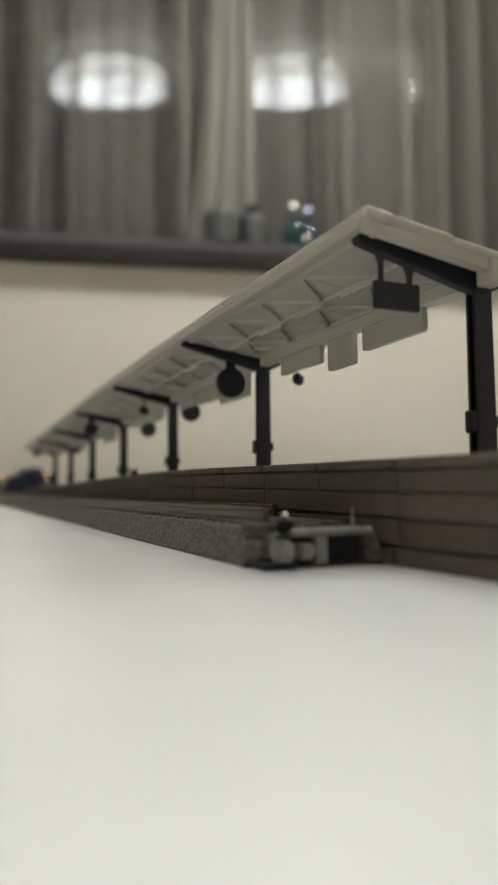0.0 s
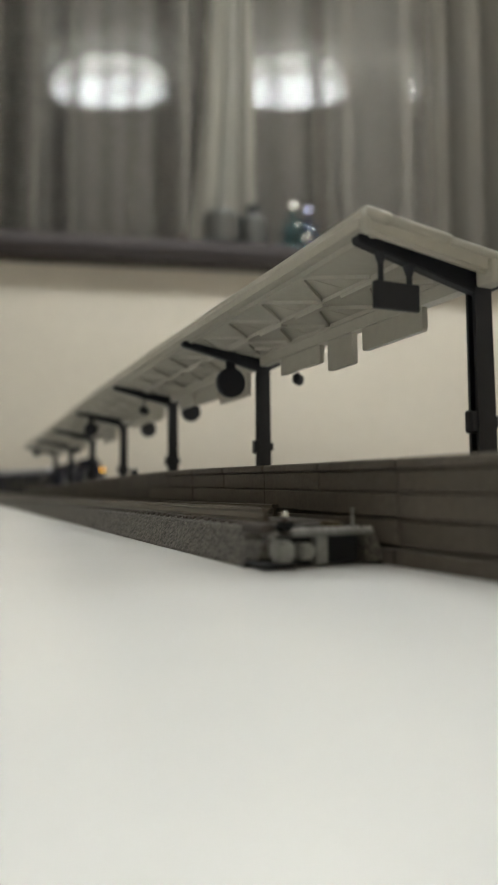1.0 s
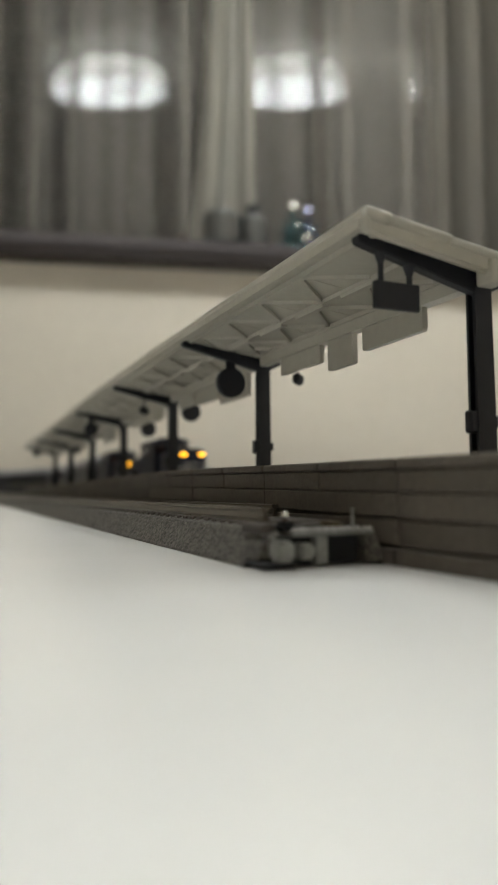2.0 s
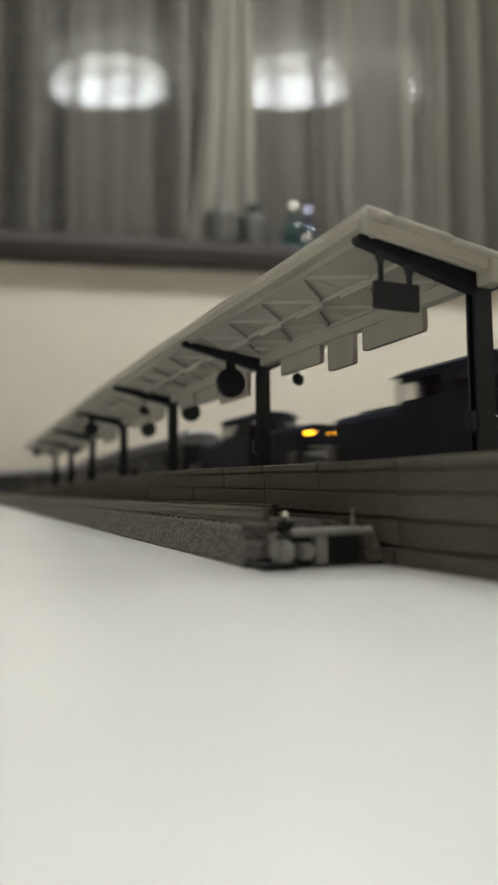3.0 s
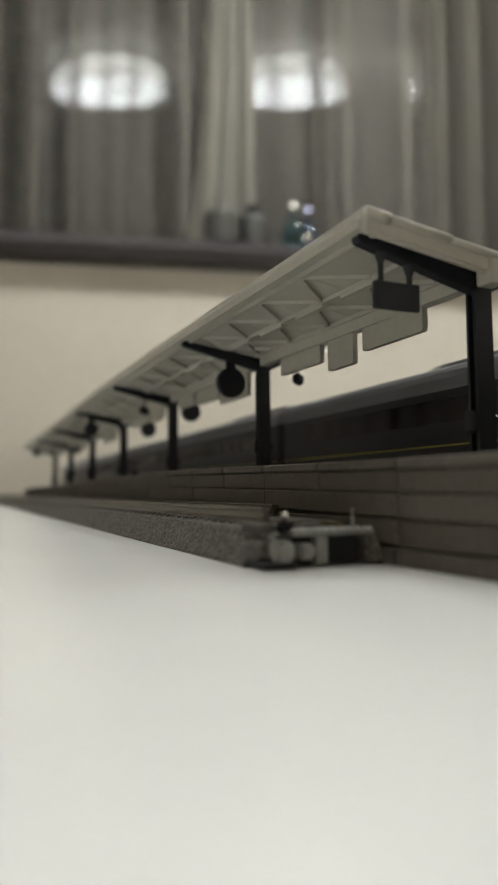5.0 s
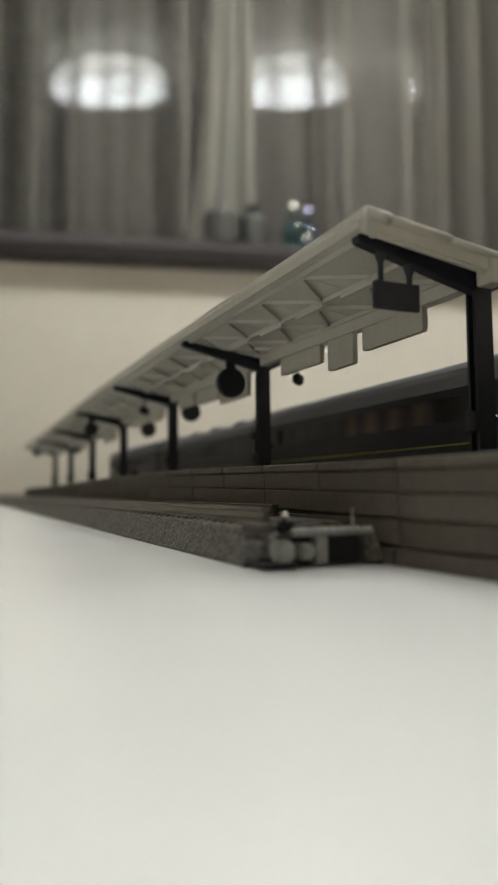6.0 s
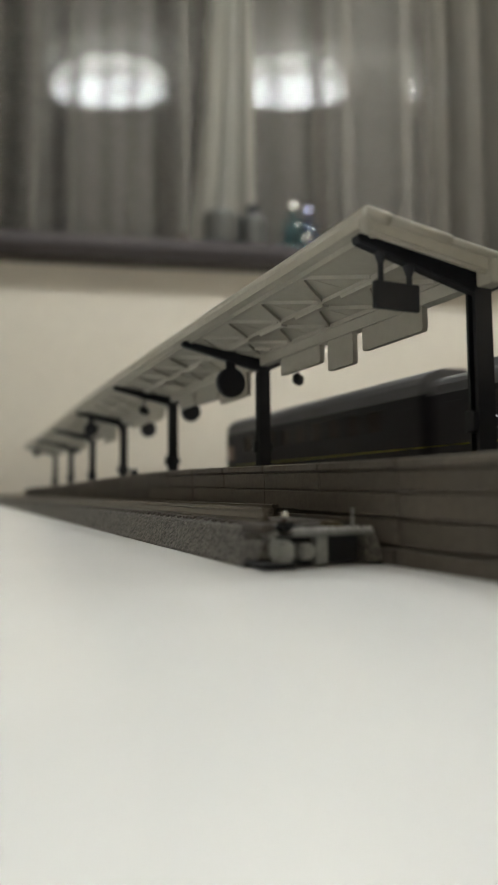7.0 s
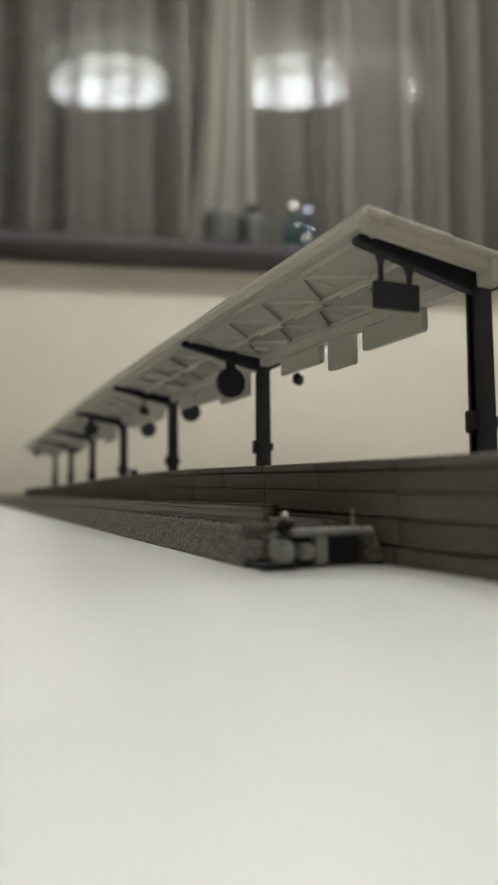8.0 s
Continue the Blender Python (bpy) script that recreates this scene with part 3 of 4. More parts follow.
def build_column(c, y):
    base = PLAT_TOP + bow(y) - 0.0001
    lift = crown(y)
    top = 0.0440 + lift
    bm = bmesh.new()
    # an I-section post
    half = [(-0.0017, -0.0011), (0.0017, -0.0011), (0.0017, -0.0006), (0.0008, -0.0006), (0.0008, 0.0006), (0.0017, 0.0006),
            (0.0017, 0.0011), (-0.0017, 0.0011), (-0.0017, 0.0006), (-0.0008, 0.0006), (-0.0008, -0.0006), (-0.0017, -0.0006)]
    lo, hi = ([bm.verts.new((COL_X + 0.0003 + a * k, y + b * k, z)) for a, b in half] for k, z in ((1.06, base), (0.98, top)))
    for k in range(12):
        bm.faces.new((lo[k], lo[(k + 1) % 12], hi[(k + 1) % 12], hi[k]))
    bm.faces.new(lo[::-1]), bm.faces.new(hi)
    col = part("column", bm, BLACK, c, "black steel column")
    part("base_plate", boxed(COL_X - 0.0027, COL_X + 0.0027, y - 0.0022, y + 0.0022, base, base + 0.0006, 0.0002), BLACK, col)
    bm = bmesh.new()
    z = base + 0.0046
    box(bm, COL_X - 0.0027, COL_X + 0.0004, y - 0.0009, y + 0.0009, z, z + 0.0036)
    box(bm, COL_X + 0.0004, COL_X + 0.0031, y - 0.0008, y + 0.0009, z + 0.0008, z + 0.0030)
    soften(bm, 0.0003)
    part("clamp_box", bm, BLACK, col)
    for side in (-1, 1):
        bm = bmesh.new()
        edge = slope_z(EAVE, side)
        a = [(0.0012, VALLEY_Z - 0.0020), (EAVE - 0.0014, edge - 0.0019), (EAVE - 0.0008, edge - 0.0024), (EAVE - 0.0012, edge - 0.0033), (0.0016, VALLEY_Z - 0.0053), (0.0, VALLEY_Z - 0.0057), (0.0, VALLEY_Z - 0.0020)]
        vs = [[bm.verts.new((COL_X + side * d, y + yy, z + lift)) for d, z in a] for yy in (-0.0010, 0.0010)]
        bm.faces.new(vs[0]), bm.faces.new(vs[1][::-1])
        for i in range(len(a)):
            j = (i + 1) % len(a)
            bm.faces.new((vs[0][i], vs[1][i], vs[1][j], vs[0][j]))
        bmesh.ops.recalc_face_normals(bm, faces=bm.faces)
        soften(bm, 0.0002)
        part("arm", bm, BLACK, col, "black tapered roof arm")


def build_hangings():
    boards = [(0.0967, 0.1161, 0.0372), (0.1198, 0.1301, 0.0351), (0.1336, 0.1539, 0.0375),
              (0.1758, 0.1973, 0.0351), (0.1992, 0.2200, 0.0373), (0.2235, 0.2400, 0.0383), (0.2613, 0.2783, 0.0375), (0.2830, 0.3150, 0.0385),
              (0.3480, 0.3780, 0.0362), (0.4350, 0.4600, 0.0372)]
    for y0, y1, z in boards:
        ym = (y0 + y1) / 2
        top = VALLEY_Z - 0.0011
        bm = bmesh.new()
        pts = []
        r = 0.0006
        for cx, cz, a0 in ((y0 + r, z + r, 180), (y1 - r, z + r, 270)):
            for k in range(5):
                a = math.radians(a0 + 90 * k / 4)
                pts.append((cx + r * math.cos(a), cz + r * math.sin(a)))
        pts += [(y1, top), (y0, top)]
        f0 = [bm.verts.new((COL_X - 0.0006, yy, zz + (bow(ym) if zz < top else crown(yy)))) for yy, zz in pts]
        f1 = [bm.verts.new((COL_X + 0.0006, yy, zz + (bow(ym) if zz < top else crown(yy)))) for yy, zz in pts]
        bm.faces.new(f0), bm.faces.new(f1[::-1])
        for i in range(len(pts)):
            j = (i + 1) % len(pts)
            bm.faces.new((f0[i], f1[i], f1[j], f0[j]))
        bmesh.ops.recalc_face_normals(bm, faces=bm.faces)
        tagged(part("hanging_board", bm, CANOPY), "plain off-white board hanging from the canopy", "sign board", "boards under the canopy")
    # square sign on the first arm
    y = COL_Y
    s = thing("hanging_sign", "black rectangular sign on two rods under the arm", "sign")
    part("panel", boxed(0.0567, 0.0648, y - 0.0005, y + 0.0005, 0.0369, 0.0411, 0.00015, 1), BLACK, s)
    for x, zt in ((0.0580, 0.0455), (0.0632, 0.0440)):
        bm = bmesh.new()
        rod(bm, (x, y, 0.0410), (x, y, zt), 0.00045)
        bmesh.ops.create_cone(bm, cap_ends=True, segments=10, radius1=0.0005, radius2=0.0010, depth=0.0016, matrix=Matrix.Translation((x, y, zt - 0.0008)))
        part("rod", bm, BLACK, s)

    def round_sign(x, y, z, r, zt, label):
        s = thing("round_sign", label, "sign", "round signs under the canopy")
        bm = bmesh.new()
        bmesh.ops.create_cone(bm, cap_ends=True, segments=28, radius1=r, radius2=r, depth=0.0022, matrix=Matrix.Translation((x, y, z)) @ pose(0, 0, 0, 90))
        part("disc", soften(bm, 0.0003), BLACK, s)
        bm = bmesh.new()
        box(bm, x - 0.0012, x + 0.0012, y - 0.0005, y + 0.0005, z + r - 0.0004, zt)
        part("hanger", bm, BLACK, s)

    def loudspeaker(x, y, z, zt, k=1.0):
        s = thing("loudspeaker", "small black loudspeaker hanging under the canopy", "loudspeaker", "loudspeakers under the canopy")
        bm = boxed(-0.0016 * k, 0.0016 * k, -0.0010 * k, 0.0010 * k, -0.0013 * k, 0.0013 * k, 0.0006 * k, 2)
        part("case", bm, BLACK, s, m=pose(x, y, z, 0, 12, 20))
        part("stem", rod(bmesh.new(), (x, y, z + 0.001 * k), (x, y, zt), 0.0003), BLACK, s)

    def arm_z(d, y):
        return VALLEY_Z - 0.0045 + (slope_z(EAVE, -1 if d < 0 else 1) - VALLEY_Z + 0.0026) * (abs(d) / EAVE) + crown(y)
    y2 = COL_Y + COL_STEP
    round_sign(0.0672, y2, 0.0388, 0.0040, arm_z(0.009, y2), "round black sign under the second arm")
    for n, x, z, r in ((2, 0.0840, 0.0408, 0.0038), (3, 0.0893, 0.0414, 0.0040), (3, 0.0605, 0.0405, 0.0034)):
        yy = COL_Y + n * COL_STEP
        round_sign(x, yy, z, r, arm_z(x - COL_X, yy), "round black sign under a canopy arm")
    for n, x, z, k in ((1, 0.0876, 0.0409, 1.15), (2, 0.0653, 0.0405, 1.2), (5, 0.0803, 0.0411, 2.2), (6, 0.0616, 0.0420, 1.8)):
        yy = COL_Y + n * COL_STEP
        loudspeaker(x, yy, z, arm_z(x - COL_X, yy), k)
    box_y = COL_Y + 3 * COL_STEP
    tagged(part("platform_box", boxed(0.0800, 0.0838, box_y - 0.0015, box_y + 0.0015, PLAT_TOP + bow(box_y) - 0.0001, 0.0212, 0.0006, 2), BLACK), "small black box standing on the platform", "box")


# ---- train ----
def bogie(parent, y):
    bm = bmesh.new()
    box(bm, -0.0075, -0.0062, y - 0.011, y + 0.011, 0.0016, 0.0044)
    box(bm, 0.0062, 0.0075, y - 0.011, y + 0.011, 0.0016, 0.0044)
    box(bm, -0.0062, 0.0062, y - 0.003, y + 0.003, 0.0020, 0.0056)
    b = part("bogie", soften(bm, 0.0003), UNDER, parent)
    for yy in (y - 0.0072, y + 0.0072):
        bm = bmesh.new()
        for x in (-0.0047, 0.0047):
            bmesh.ops.create_cone(bm, cap_ends=True, segments=18, radius1=0.0028, radius2=0.0028, depth=0.0010, matrix=Matrix.Translation((x, yy, 0.0028)) @ pose(0, 0, 0, 0, 90))
        rod(bm, (-0.0047, yy, 0.0028), (0.0047, yy, 0.0028), 0.0006, 8)
        part("wheelset", bm, STEEL_GREY, b)


COACH = 0.1225


def build_coach(kind, name, label):
    h = COACH / 2
    t = thing(name, label, "railway coach", "coaches of the train")
    W = 0.0102
    z0, zw0, zw1, z1, arch = 0.0052, 0.0170, 0.0224, 0.0247, 0.0062
    if kind == "diner":
        zw1, z1, arch = 0.0220, 0.0240, 0.0044
    bm = bmesh.new()
    wins = []
    count, ww = (9, 0.0070) if kind in ("sleeper", "lounge", "tail") else (11, 0.0062) if kind == "diner" else (3, 0.0055)
    span = COACH - 0.030
    for i in range(count):
        yc = -span / 2 + span * (i + 0.5) / count
        wins.append((yc - ww / 2, yc + ww / 2))
    for side in (-1, 1):
        x0, x1 = (W - 0.0007, W) if side > 0 else (-W, -W + 0.0007)
        box(bm, x0, x1, -h, h, z0, zw0)
        box(bm, x0, x1, -h, h, zw1, z1)
        ys = [-h] + [v for w in wins for v in w] + [h]
        for a, b in zip(ys[::2], ys[1::2]):
            box(bm, x0, x1, a, b, zw0, zw1)
    for y0, y1 in ((-h, -h + 0.0007), (h - 0.0007, h)):
        box(bm, -W + 0.0007, W - 0.0007, y0, y1, z0, z1)
    body = part("body", bm, COACH_PAINT, t, "dark navy painted body")
    # arched roof
    prof = [(-W - 0.0001, z1 - 0.0006)]
    for k in range(13):
        a = math.pi * (1 - k / 12)
        prof.append(((W + 0.0001) * math.copysign(abs(math.cos(a)) ** 0.75, math.cos(a)), z1 + arch * math.sin(a) ** 0.8))
    prof.append((W + 0.0001, z1 - 0.0006))
    part("roof", prism(prof, -h, h, 1), ROOF_GREY, t, "silver grey arched roof", smooth=False)
    part("underframe", boxed(-0.0085, 0.0085, -h + 0.002, h - 0.002, 0.0042, 0.0056), UNDER, t)
    for y in (-0.020, 0.006, 0.024):
        part("equipment_box", boxed(-0.0086, 0.0086, y - 0.007, y + 0.007, 0.0014, 0.0044, 0.0004), UNDER, t)
    for y in (-0.043, 0.043):
        bogie(t, y)
    for side in (-1, 1):
        xs = side * (W + 0.00006)
        part("stripe", boxed(min(xs, xs - side * 0.0002), max(xs, xs - side * 0.0002), -h + 0.0004, h - 0.0004, 0.0117, 0.01205), GOLD, t, "thin gold waist stripe")
        pane = None
        for a, b in wins:
            m = pose(side * (W - 0.0005), (a + b) / 2, 0)
            if pane is None:
                pane = part("window_pane", boxed(-0.0001, 0.0001, -ww / 2, ww / 2, zw0, zw1), TRAIN_GLASS, t, "tinted window pane", m=m)
            else:
                again(pane, m)
        for yd in (-h + 0.006, h - 0.006):
            part("door", boxed(min(xs, xs - side * 0.0003), max(xs, xs - side * 0.0003), yd - 0.0026, yd + 0.0026, 0.0062, 0.0215, 0.0002), COACH_PAINT, t)
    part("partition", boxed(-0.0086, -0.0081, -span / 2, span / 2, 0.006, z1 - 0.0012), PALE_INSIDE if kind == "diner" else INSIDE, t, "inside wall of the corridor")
    if kind == "lounge":
        part("lounge_wall", boxed(-0.0092, -0.0088, -0.034, 0.002, 0.010, 0.0232), BROWN_INSIDE, t, "reddish brown lounge wall behind the windows")
    for s in (-1, 1):
        y = s * (h + 0.0008)
        part("gangway", boxed(-0.0042, 0.0042, min(y, s * h), max(y, s * h), 0.0058, 0.0205, 0.0003), UNDER, t, "black folded gangway bellows")
    if kind == "diner":
        for y in (-0.0555, -0.036, -0.0075, 0.0195, 0.0465):
            part("air_conditioner", boxed(-0.0060, 0.0060, y - 0.0054, y + 0.0054, z1 + 0.0028, z1 + 0.0060, 0.0010, 2), ROOF_GREY, t, "grey rooftop air conditioner")
    elif kind == "sleeper":
        part("air_conditioner", boxed(-0.0058, 0.0058, -h + 0.004, -h + 0.052, z1 + 0.0040, z1 + 0.0066, 0.0008, 2), ROOF_GREY, t, "grey rooftop air conditioner")
    elif kind == "tail":
        for side in (-1, 1):
            xs = side * (W + 0.00008)
            # pale red colour in place of the light on the rear door's window
            part("end_panel", boxed(min(xs, xs - side * 0.0004), max(xs, xs - side * 0.0004), h - 0.0066, h - 0.0010, 0.0138, 0.0196, 0.0002), PINKISH, t, "pale red patch painting the glow at the end door's window")
            part("tail_lamp", boxed(side * 0.0078 - 0.0007, side * 0.0078 + 0.0007, h - 0.0004, h + 0.0003, 0.0212, 0.0226, 0.0002), PINKISH, t, "unlit tail lamp")
    elif kind == "power":
        # the hood's white stands in for a lamp highlight on the roof shoulder
        part("radiator_hood", boxed(-0.0090, 0.0090, -h + 0.0010, -h + 0.014, z1 + 0.0016, z1 + 0.0068, 0.0016, 3), HIGHLIGHT_WHITE, t, "roof radiator hood, whitened to show the lamps' highlight", True)
        for side in (-1, 1):
            xs = side * (W + 0.00006)
            for y0, y1, za, zb in ((-0.0475, -0.0448, 0.0185, 0.0215), (-0.0495, -0.0452, 0.0150, 0.0166), (0.0035, 0.0062, 0.0164, 0.0190)):
                part("marking", boxed(min(xs, xs - side * 0.0002), max(xs, xs - side * 0.0002), y0, y1, za, zb), CREAM, t, "plain pale marking")
    return t


def build_locomotive():
    h = 0.0570
    t = thing("locomotive", "dark navy centre-cab diesel locomotive with lit amber headlights", "locomotive", "locomotives of the train")
    part("underframe", boxed(-0.0098, 0.0098, -h, h, 0.0048, 0.0078, 0.0004), UNDER, t)
    cy0, cy1 = -0.0135, 0.0135
    for name, y0, y1 in (("hood", -h + 0.0075, cy0), ("hood", cy1, h - 0.0075)):
        a = 0.0072
        prof = [(-a, 0.0078), (-a, 0.0210), (-a + 0.0012, 0.0229), (-a + 0.0040, 0.0238), (a - 0.0040, 0.0238), (a - 0.0012, 0.0229), (a, 0.0210), (a, 0.0078)]
        hood = part(name, prism(prof, y0, y1, 1), NAVY, t, "long navy engine hood")
        n = int((y1 - y0) / 0.0085)
        for i in range(n):
            yc = y0 + (y1 - y0) * (i + 0.5) / n
            for s in (-1, 1):
                part("hood_door", boxed(min(s * a, s * (a + 0.0002)), max(s * a, s * (a + 0.0002)), yc - 0.0037, yc + 0.0037, 0.0088, 0.0200, 0.00008), NAVY, hood)
        part("radiator_fan", boxed(-0.0042, 0.0042, (y0 + y1) / 2 - 0.008, (y0 + y1) / 2 + 0.008, 0.0237, 0.0243, 0.0003), UNDER, hood)
    # cab with open window bays
    bm = bmesh.new()
    w = 0.0098
    zf, zl, zu, zr = 0.0078, 0.0236, 0.0284, 0.0298
    for s in (-1, 1):
        x0, x1 = (w - 0.0008, w) if s > 0 else (-w, -w + 0.0008)
        box(bm, x0, x1, cy0, cy1, zf, zl)
        box(bm, x0, x1, cy0, cy1, zu, zr)
        for a, b in ((cy0, cy0 + 0.0014), (cy0 + 0.0072, cy0 + 0.0110), (cy1 - 0.0075, cy1 - 0.0062), (cy1 - 0.0014, cy1)):
            box(bm, x0, x1, a, b, zl, zu)
    for y0, y1 in ((cy0, cy0 + 0.0008), (cy1 - 0.0008, cy1)):
        box(bm, -w + 0.0008, w - 0.0008, y0, y1, zf, zl)
        box(bm, -w + 0.0008, w - 0.0008, y0, y1, zu, zr)
        for a, b in ((-w + 0.0008, -w + 0.0014), (-0.0030, 0.0030), (w - 0.0014, w - 0.0008)):
            box(bm, a, b, y0, y1, zl, zu)
    cab = part("cab", bm, NAVY, t, "navy cab with glazed windows")
    prof = [(-w - 0.0006, zr - 0.0004), (-w - 0.0006, zr), (-0.0076, zr + 0.0014), (-0.0036, zr + 0.0021), (0.0036, zr + 0.0021), (0.0076, zr + 0.0014), (w + 0.0006, zr), (w + 0.0006, zr - 0.0004)]
    part("roof", prism(prof, cy0 - 0.0014, cy1 + 0.0014, 1), NAVY, cab)
    for s in (-1, 1):
        xs = s * (w - 0.0004)
        for a, b in ((cy0 + 0.0014, cy0 + 0.0072), (cy0 + 0.0110, cy1 - 0.0075)):
            part("window_pane", boxed(xs - 0.0001, xs + 0.0001, a, b, zl, zu), TRAIN_GLASS, cab)
    # block added inside so that only slits of the windows let light through
    part("control_desk", boxed(-0.0080, 0.0080, cy0 + 0.0016, cy1 - 0.0075, zf, 0.0266, 0.0003), INSIDE, cab, "dark engine block filling the cab")
    part("roof_fan", boxed(-0.0030, 0.0030, -0.0042, 0.0030, zr + 0.0019, zr + 0.0028, 0.0004, 2), NAVY, cab)
    for y in (-0.039, 0.039):
        bogie(t, y)
    for s in (-1, 1):
        for y in (-h + 0.0105, h - 0.0105):
            part("steps", boxed(s * 0.0084 - 0.0013, s * 0.0084 + 0.0013, y - 0.0016, y + 0.0016, 0.0078, 0.0150, 0.0003), STEEL_GREY, t, "grey side step box")
    part("fuel_tank", boxed(-0.0088, 0.0088, -0.018, 0.018, 0.0012, 0.0048, 0.0006), UNDER, t)
    for s in (-1, 1):
        ye = s * (h - 0.0075)
        for x in (-0.0048, 0.0048):
            bm = bmesh.new()
            bmesh.ops.create_cone(bm, cap_ends=True, segments=20, radius1=0.0016, radius2=0.0016, depth=0.0024, matrix=Matrix.Translation((x, ye, 0.0207)) @ pose(0, 0, 0, 90))
            lamp = part("headlight", soften(bm, 0.0002), NAVY, t)
            if s < 0:
                bm = bmesh.new()
                bmesh.ops.create_uvsphere(bm, u_segments=16, v_segments=8, radius=0.0013, matrix=Matrix.Translation((x, ye - 0.0011, 0.0207)) @ Matrix.Diagonal((1.25, 0.6, 0.55, 1)))
                part("lens", bm, HEADLIGHT, lamp, "glowing amber lens", True)
        # grille bars and hand rails on the hood's end
        for z in (0.0104, 0.0132, 0.0160):
            part("grille_bar", boxed(-0.0042, 0.0042, min(ye, ye + s * 0.0003), max(ye, ye + s * 0.0003), z, z + 0.0007), CREAM, t, "pale grille bar")
        bm = bmesh.new()
        for x in (-0.0090, -0.0035, 0.0035, 0.0090):
            rod(bm, (x, s * (h - 0.0006), 0.0076), (x, s * (h - 0.0006), 0.0140), 0.0003, 6)
        for x0, x1 in ((-0.0090, -0.0035), (0.0035, 0.0090)):
            rod(bm, (x0, s * (h - 0.0006), 0.0140), (x1, s * (h - 0.0006), 0.0140), 0.0003, 6)
        part("hand_rail", bm, CREAM, t, "pale hand rails")
        part("buffer_beam", boxed(-0.0095, 0.0095, min(s * h, s * (h + 0.0008)), max(s * h, s * (h + 0.0008)), 0.0040, 0.0078, 0.0002), UNDER, t)
        part("coupler", boxed(-0.0012, 0.0012, min(s * h, s * (h + 0.0024)), max(s * h, s * (h + 0.0024)), 0.0036, 0.0052, 0.0003), UNDER, t)
    return t


def build_train():
    """The train in running order: each vehicle with the distance of its middle behind the leading headlight."""
    far = pose(0, 0, -3)
    loco = build_locomotive()
    order = [(loco, 0.0495), (copy_thing(loco, far), 0.1685)]
    power = build_coach("power", "generator_coach", "dark navy generator coach with highlight-white hood and gold stripe")
    sleeper = build_coach("sleeper", "sleeping_coach", "dark navy sleeping coach with a grey roof and gold stripe")
    diner = build_coach("diner", "dining_coach", "dark navy coach with many rooftop air conditioners")
    lounge = build_coach("lounge", "lounge_coach", "dark navy coach with reddish brown interior behind its windows")
    tail = build_coach("tail", "sleeping_coach", "last dark navy coach with a plain grey roof")
    second = [power, sleeper, copy_thing(sleeper, far), copy_thing(sleeper, far), lounge, diner, tail]
    for k, v in enumerate(second):
        order.append((v, 0.232 + 0.063 + 0.126 * k))
    return order


def head_at(t):
    """Where the leading headlight is along the far track: steady at first, then slowing a little."""
    if t <= 2.8:
        return 0.8235 - 0.25 * t
    d = t - 2.8
    return 0.1235 - 0.25 * d + 0.0036 * d * d


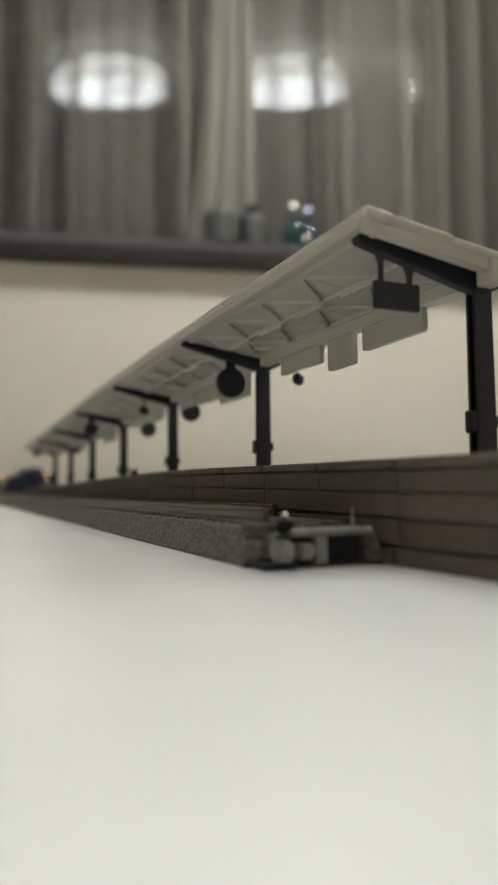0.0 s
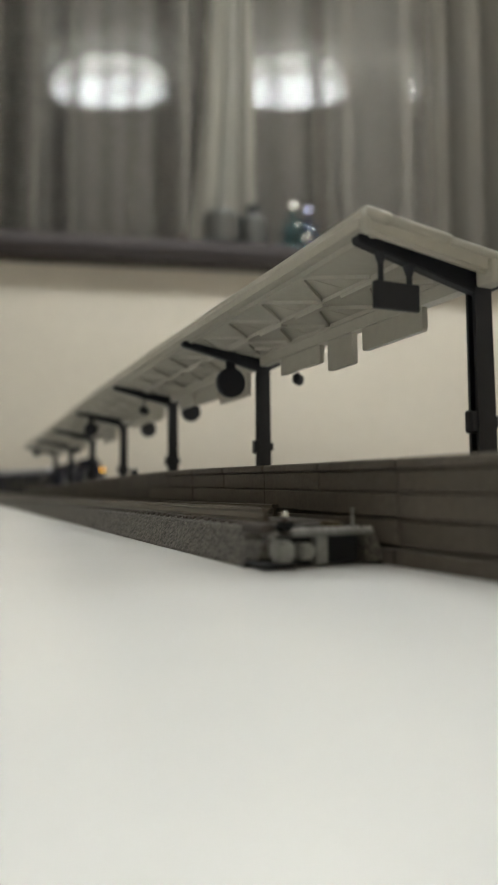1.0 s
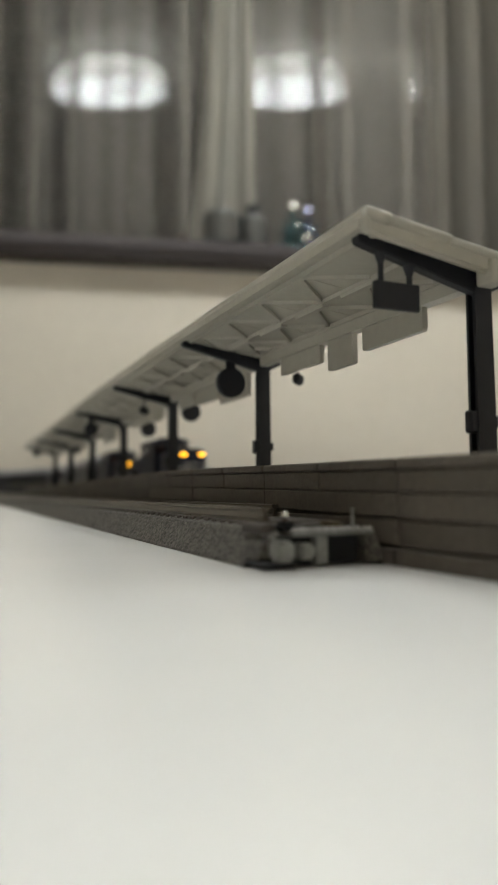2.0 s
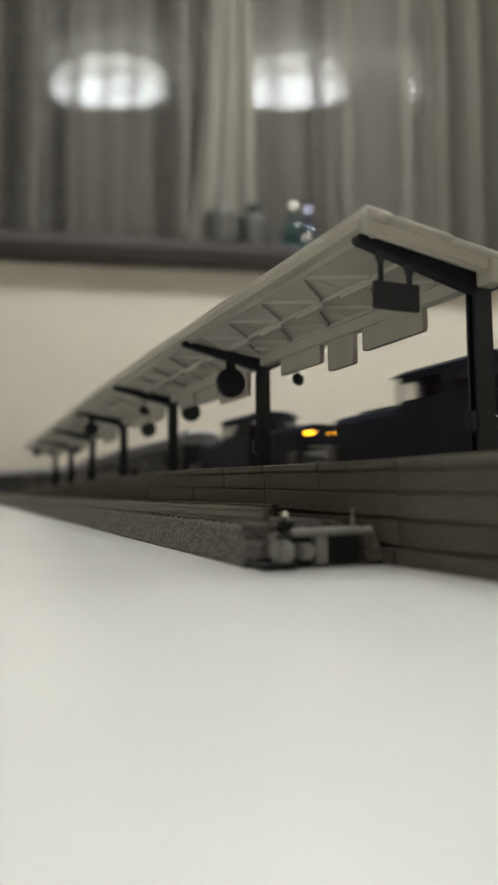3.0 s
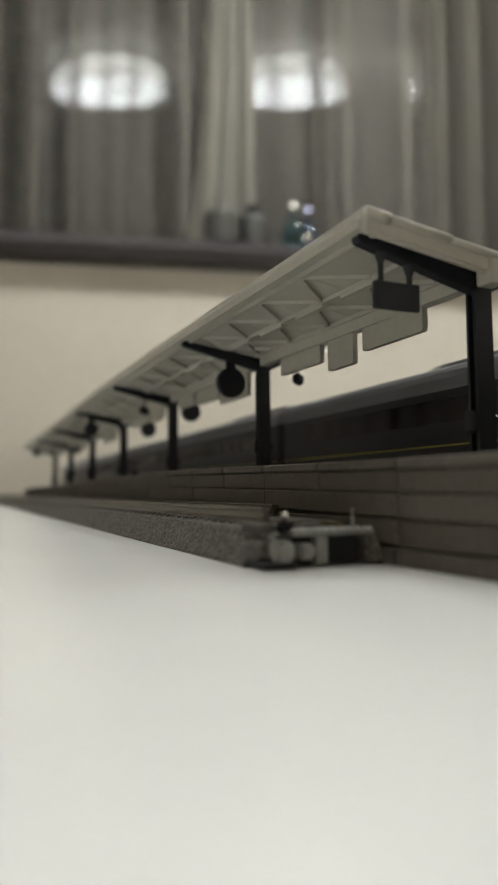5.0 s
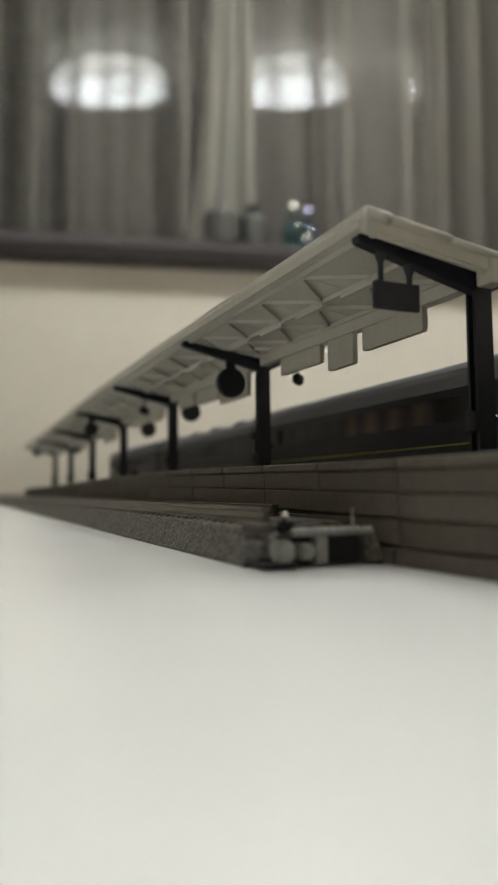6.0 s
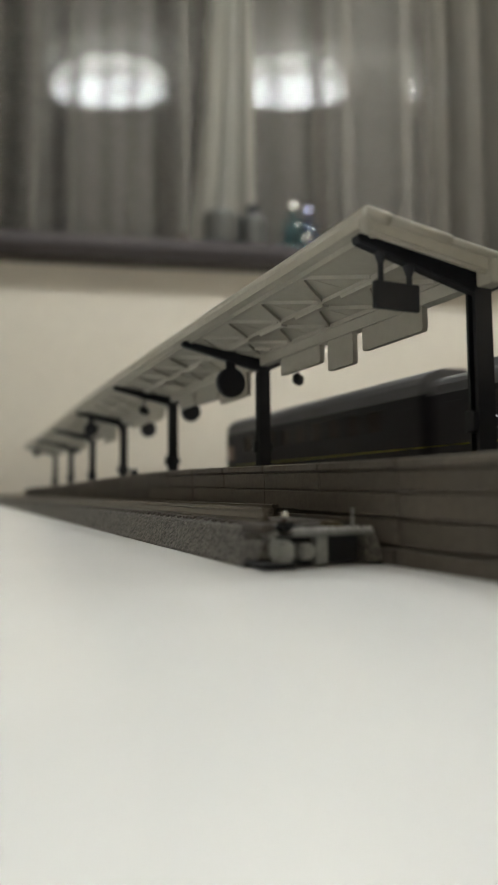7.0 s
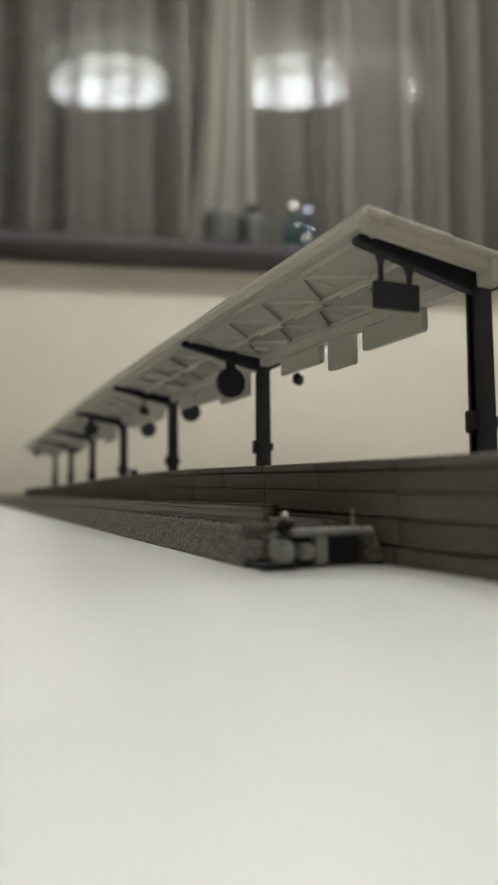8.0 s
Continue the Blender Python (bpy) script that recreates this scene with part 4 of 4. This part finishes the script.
# ---- things on the sill ----
def build_sill_things():
    for x, r, hh, label in ((-0.064, 0.044, 0.074, "grey brushed metal canister on the window sill"), (0.012, 0.030, 0.070, "grey metal canister with a dark knob on the window sill")):
        can = thing("metal_canister", label, "canister", "canisters on the sill", m=ROOM @ pose(x, -0.018, 0.589))
        part("body", turned([(r * 0.94, 0.0), (r, 0.004), (r, hh - 0.008), (r * 1.02, hh - 0.004), (r * 0.9, hh)], 36), STEEL_GREY, can, smooth=True)
        part("lid", turned([(r * 0.9, hh + 0.0002), (r * 0.8, hh + 0.006), (r * 0.3, hh + 0.010), (0.003, hh + 0.011)], 36), STEEL_GREY, can, smooth=True)
        if x > -0.05:
            part("knob", turned([(0.006, hh + 0.010), (0.014, hh + 0.018), (0.015, hh + 0.030), (0.008, hh + 0.037)], 20), UNDER, can, "dark round knob", True)
    for x, y, r, hh, mat, label in ((0.110, -0.020, 0.024, 0.098, TEAL_GLASS, "small teal glass bottle on the window sill"), (0.146, -0.022, 0.018, 0.090, BLUE_GLASS, "small blue glass bottle on the window sill")):
        b = thing("glass_bottle", label, "bottle", m=ROOM @ pose(x, y, 0.589))
        part("body", turned([(r * 0.9, 0.0), (r, 0.004), (r, hh * 0.62), (r * 0.45, hh * 0.8), (r * 0.42, hh), (r * 0.36, hh)], 28), mat, b, smooth=True)
        part("cap", turned([(r * 0.5, hh), (r * 0.52, hh + 0.003), (r * 0.52, hh + 0.016), (r * 0.4, hh + 0.018)], 20), BRIGHT_METAL if mat is TEAL_GLASS else LILAC_METAL, b, "shiny metal cap", True)
    dish = thing("clay_dish", "low dark brown dish on the window sill", "dish", m=ROOM @ pose(-0.157, -0.020, 0.589))
    part("body", turned([(0.012, 0.0), (0.020, 0.004), (0.022, 0.011), (0.018, 0.014), (0.004, 0.016)], 24), BROWN_CLAY, dish, smooth=True)
    jar = thing("glass_jar", "small jar with a shiny domed lid on the window sill", "jar", m=ROOM @ pose(0.136, -0.045, 0.589))
    part("body", turned([(0.0065, 0.0), (0.0075, 0.002), (0.0075, 0.010), (0.006, 0.012)], 24), BLUE_GLASS, jar, smooth=True)
    part("lid", turned([(0.007, 0.012), (0.009, 0.016), (0.008, 0.024), (0.004, 0.028), (0.001, 0.029)], 24), BRIGHT_METAL, jar, "shiny domed lid", True)


build_room()
build_lamps()
build_table()
build_curtains()
platform = build_platform()
build_canopy()
build_near_track()
build_track(FAR_X, BACK_Y - math.pi * 0.35 - 0.46, BEND_Y + math.pi * 0.35 + 0.46, "grey ballasted model track behind the platform", False)
build_hangings()
build_sill_things()
TRAIN = build_train()
build_platform_blocks(platform)


def motions():
    for v, behind in TRAIN:
        rows = []
        for i in range(41):
            t = 0.2 * i
            x, y, a = along(FAR_X, head_at(t) + behind)
            rows.append((t, pose(x, y, RAIL_TOP, 0, 0, math.degrees(a))))
        walk(v, rows)


motions()
